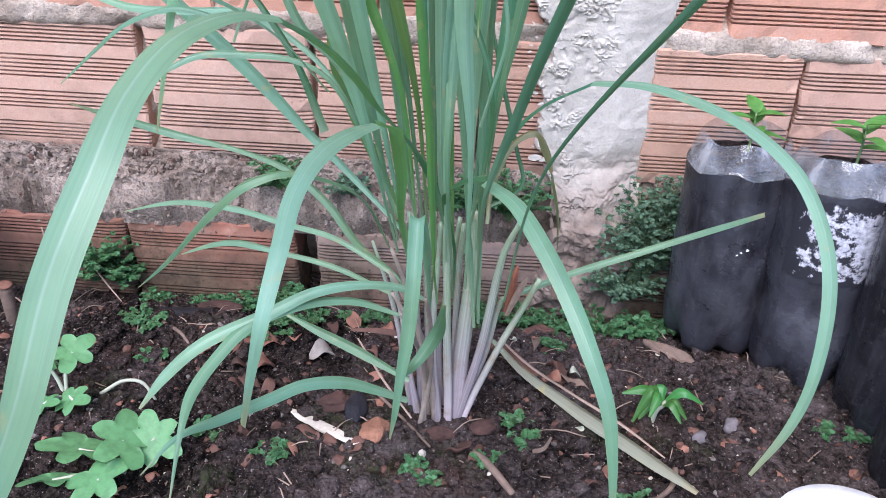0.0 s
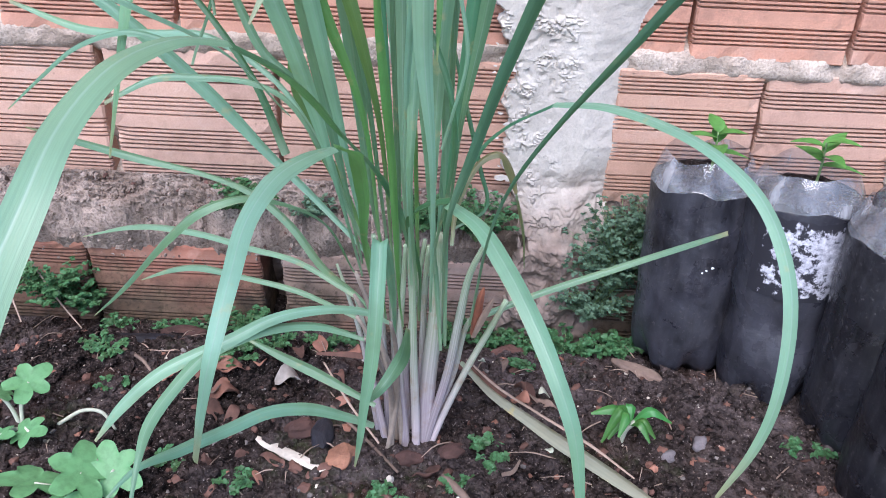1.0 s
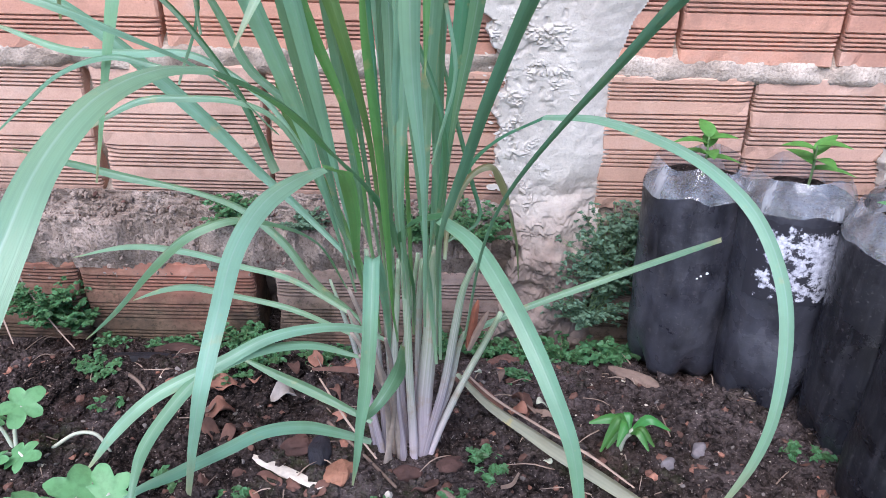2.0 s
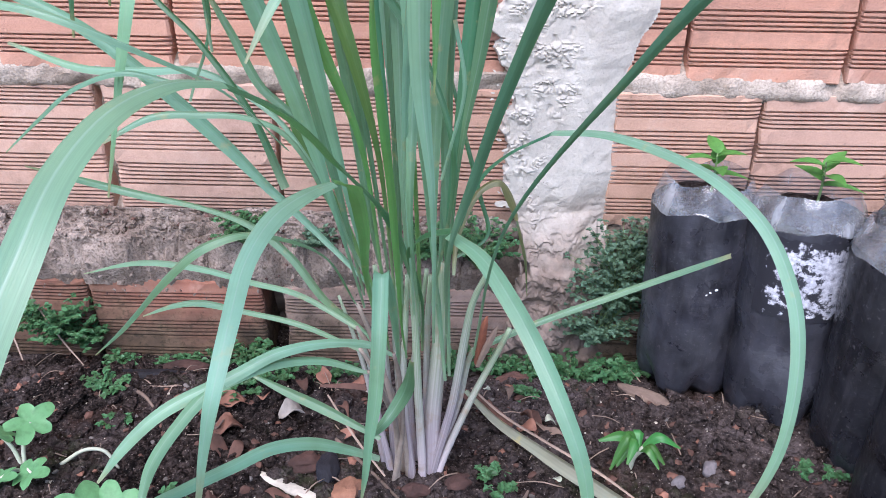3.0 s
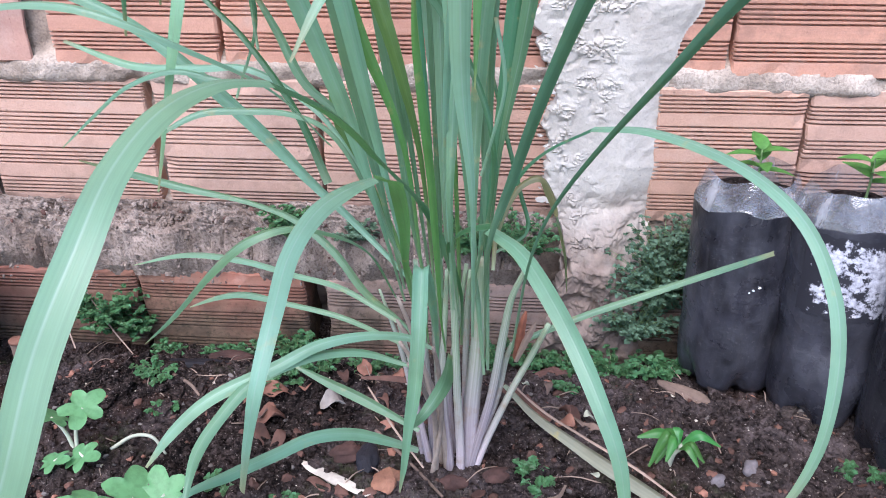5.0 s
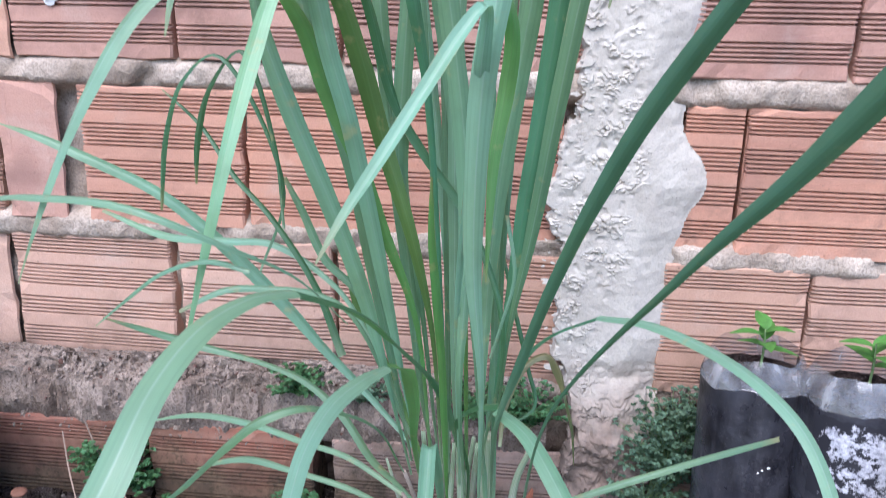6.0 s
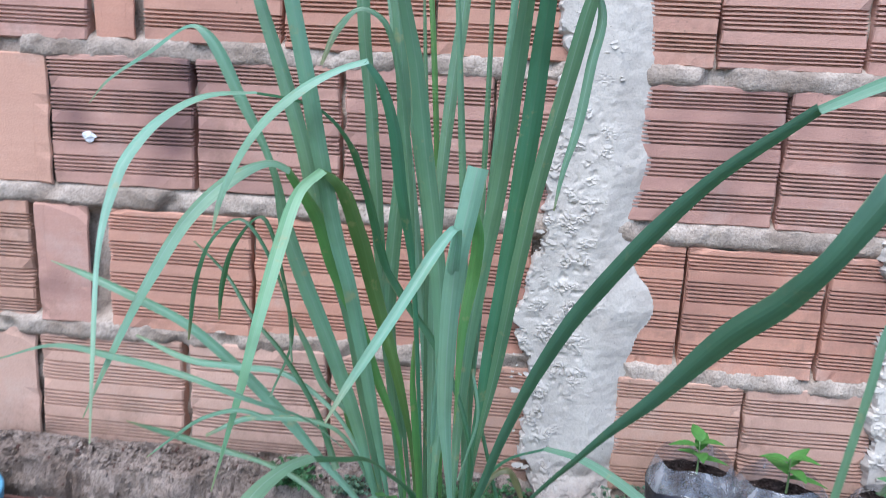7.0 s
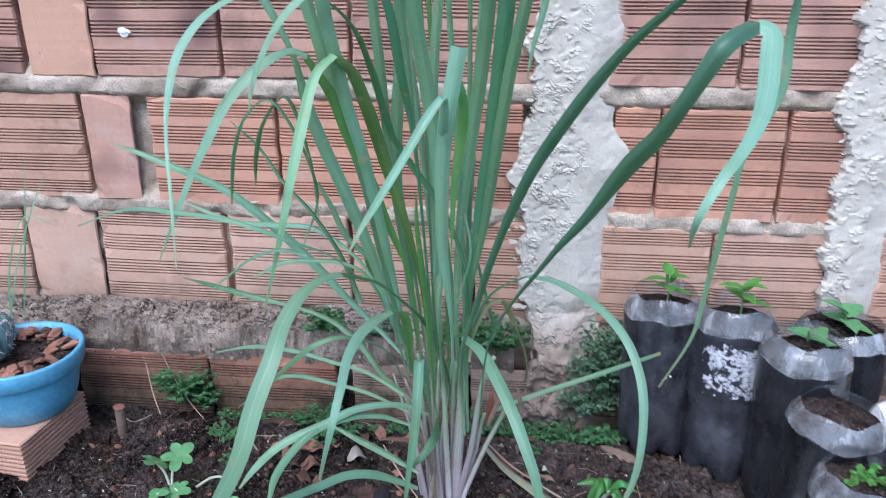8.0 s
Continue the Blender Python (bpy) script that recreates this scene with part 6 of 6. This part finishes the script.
for i, (x, y, s, n) in enumerate(((-0.255, -0.215, 0.035, 14), (-0.105, -0.235, 0.035, 14), (-0.09, -0.20, 0.03, 10), (-0.06, -0.18, 0.035, 12), (0.0, -0.165, 0.03, 10), (-0.115, -0.39, 0.02, 7), (-0.045, -0.42, 0.02, 8), (0.095, -0.42, 0.016, 9), (0.115, -0.435, 0.014, 7), (0.2, -0.345, 0.018, 8), (0.21, -0.38, 0.02, 8), (0.175, -0.41, 0.02, 7), (0.53, -0.325, 0.016, 6), (0.56, -0.33, 0.014, 5), (-0.30, -0.10, 0.03, 9), (-0.235, -0.10, 0.02, 8), (0.24, -0.2, 0.02, 6), (0.02, -0.13, 0.03, 10), (-0.22, -0.28, 0.02, 5), (0.31, -0.44, 0.02, 7))):
    weed(on_soil(x, y), s, s * 0.75, n, 0.0085, 70 + i, WEED, "tiny green weed seedling in the soil", "weed_seedling", "weed")


def grass_rosette(place, blades, length, width, seed, label):
    """A young plant with broad arching strap leaves on a pale bent stem."""
    g = random.Random(seed)
    ob = thing("young_plant", place, label, "young plant")
    part("stem", tube("stem", [(0, 0, -0.01, 0.004), (0.004, 0, 0.015, 0.0035), (0.012, -0.004, 0.03, 0.003)], PALE_STEM, 8), ob)
    for i in range(blades):
        a = -0.4 + i * 6.283 / blades + g.uniform(-0.7, 0.7)
        n = length * g.uniform(0.5, 1.25)
        rows = [(0.008, -0.003, 0.026, width * 0.3), (0.008 + n * 0.4 * math.cos(a), -0.003 + n * 0.4 * math.sin(a), 0.026 + n * g.uniform(0.3, 0.6), width),
                (0.008 + n * 0.9 * math.cos(a), -0.003 + n * 0.9 * math.sin(a), 0.026 + n * g.uniform(-0.45, 0.4), width * 0.2)]
        part("leaf", ribbon("leaf", rows, LEAF["fresh"], (0.1, -0.4, 0.9), 0.3, 10, seed=i), ob)
    return ob


grass_rosette(on_soil(0.345, -0.325), 10, 0.04, 0.012, 66, "bright green young plant with glossy strap leaves")


def lobed_leaf(name, r, seed, material):
    """A rounded, scalloped leaf, dished in the middle."""
    vs, fs, m = [Vector((0, 0, 0))], [], 60
    for k in (0.3, 0.6, 0.85, 1.0):
        for j in range(m):
            a = 6.283 * j / m
            lobe = 0.5 + 0.5 * math.cos(5 * (a - 3.1416))
            q = r * k * (1 - 0.44 * k * (1 - lobe ** 0.55)) * (1 + 0.13 * math.sin(2 * a + seed * 2.7) + 0.02 * k * math.sin(11 * a + seed) + 0.02 * k * math.sin(17 * a))
            vs.append(Vector((q * math.cos(a), q * math.sin(a), r * (0.10 * k * k + 0.10 * k * lobe - 0.22 * k ** 3 * lobe + 0.05 * k * math.sin(2 * a + seed)))))
    for j in range(m):
        n = (j + 1) % m
        fs.append((0, 1 + j, 1 + n))
        for k in range(3):
            fs.append((1 + k * m + j, 1 + (k + 1) * m + j, 1 + (k + 1) * m + n, 1 + k * m + n))
    return mesh_of(name, vs, fs, material)


def squash(place, leaves, label):
    """A seedling with soft lobed leaves on pale stalks: rows of x, y, z, radius, turn from the root."""
    ob = thing("squash_seedling", place, label, "squash seedling")
    for i, (x, y, z, r, turn) in enumerate(leaves):
        part("leaf_stalk", tube("leaf_stalk", [(0, 0, -0.006, 0.0022), (x * 0.4, y * 0.4, z * 0.65, 0.002), (x, y, z, 0.0013)], PALE_STEM, 6), ob)
        leaf_part = part("leaf", lobed_leaf("leaf", r, i * 1.3, SQUASH), ob)
        leaf_part.matrix_basis = turned((x, y, z), turn, 0.15 * math.cos(i * 2.1), 0.45 + 0.2 * math.sin(i * 1.7))
    return ob


squash(on_soil(-0.178, -0.45), [(0.0, 0.0, 0.04, 0.033, 1.2), (0.026, 0.012, 0.034, 0.028, 0.2), (-0.042, -0.006, 0.03, 0.035, 2.8), (-0.012, -0.035, 0.022, 0.03, 5.0), (-0.06, -0.03, 0.012, 0.03, 3.4)], "lush squash seedling with soft lobed green leaves")
squash(on_soil(-0.285, -0.36), [(0.012, 0.012, 0.05, 0.025, 0.5), (-0.018, 0.0, 0.045, 0.025, 2.6), (0.02, -0.02, 0.012, 0.022, 5.4), (-0.01, -0.025, 0.008, 0.02, 4.2)], "young squash seedling with pale green lobed leaves")
tendril = new("vine_tendril", tube("vine_tendril", [(-0.285, -0.36, 0.065, 0.0022), (-0.255, -0.35, 0.072, 0.0022), (-0.225, -0.345, 0.09, 0.002), (-0.205, -0.345, 0.089, 0.002), (-0.19, -0.352, 0.072, 0.0014)], PALE_STEM, 7))
tagged(tendril, "pale curling tendril of the squash seedling", "tendril")
splash = new("paint_splash", lump("paint_splash", (0.011, 0.002, 0.006), PAINT, 5, 0.5, 3))
splash.location = (-0.441, -0.004, 0.690)
tagged(splash, "small white paint splash on a brick", "paint splash")


def wisp(name, rows, material, label, category):
    """One thin dry stem or straw of its own."""
    return tagged(new(name, ribbon(name, rows, material, (0.1, -0.7, 0.7), 0.2, 16)), label, category)


wisp("dry_straw", [(-0.42, -0.075, 0.14, 0.0022), (-0.40, -0.085, 0.10, 0.0022), (-0.37, -0.10, 0.06, 0.0022), (-0.33, -0.13, 0.04, 0.0015)], STRAW, "thin bleached grass stem bending to the soil", "straw")
wisp("dry_straw", [(-0.45, -0.08, 0.12, 0.0018), (-0.435, -0.10, 0.075, 0.0022), (-0.41, -0.13, 0.045, 0.0018)], STRAW, "thin bleached grass stem by the footing", "straw")
wisp("dry_straw", [(-0.48, -0.13, 0.035, 0.002), (-0.45, -0.15, 0.04, 0.0018), (-0.42, -0.14, 0.05, 0.001)], STRAW, "short curled straw on the soil", "straw")
wisp("dry_straw", [(0.005, -0.245, 0.105, 0.003), (0.045, -0.25, 0.11, 0.007), (0.085, -0.26, 0.112, 0.005)], DEAD, "pinkish dry blade lying beside the stalks", "straw")
wisp("dry_straw", [(0.02, -0.28, 0.12, 0.002), (0.055, -0.325, 0.10, 0.0025), (0.09, -0.365, 0.085, 0.002)], STRAW, "thin straw leaning on the stalks", "straw")
wisp("dry_straw", [(0.215, -0.40, 0.085, 0.004), (0.225, -0.41, 0.10, 0.004), (0.23, -0.415, 0.12, 0.002)], TWIG, "short dark twig standing in the soil", "twig")
wild = thing("wild_grass", (0, 0, 0), "thin wild grass standing beside the blue pot", "grass")
for rows in ([(-0.68, -0.10, 0.20, 0.004), (-0.64, -0.10, 0.32, 0.005), (-0.595, -0.095, 0.42, 0.004), (-0.57, -0.09, 0.47, 0.001)],
             [(-0.66, -0.09, 0.20, 0.003), (-0.625, -0.09, 0.36, 0.004), (-0.60, -0.085, 0.50, 0.001)],
             [(-0.67, -0.11, 0.20, 0.003), (-0.66, -0.10, 0.30, 0.004), (-0.61, -0.10, 0.40, 0.003), (-0.56, -0.10, 0.385, 0.001)]):
    COUNT[0] += 1
    part("blade", ribbon("blade", rows, LEAF["top"], seed=COUNT[0]), wild)
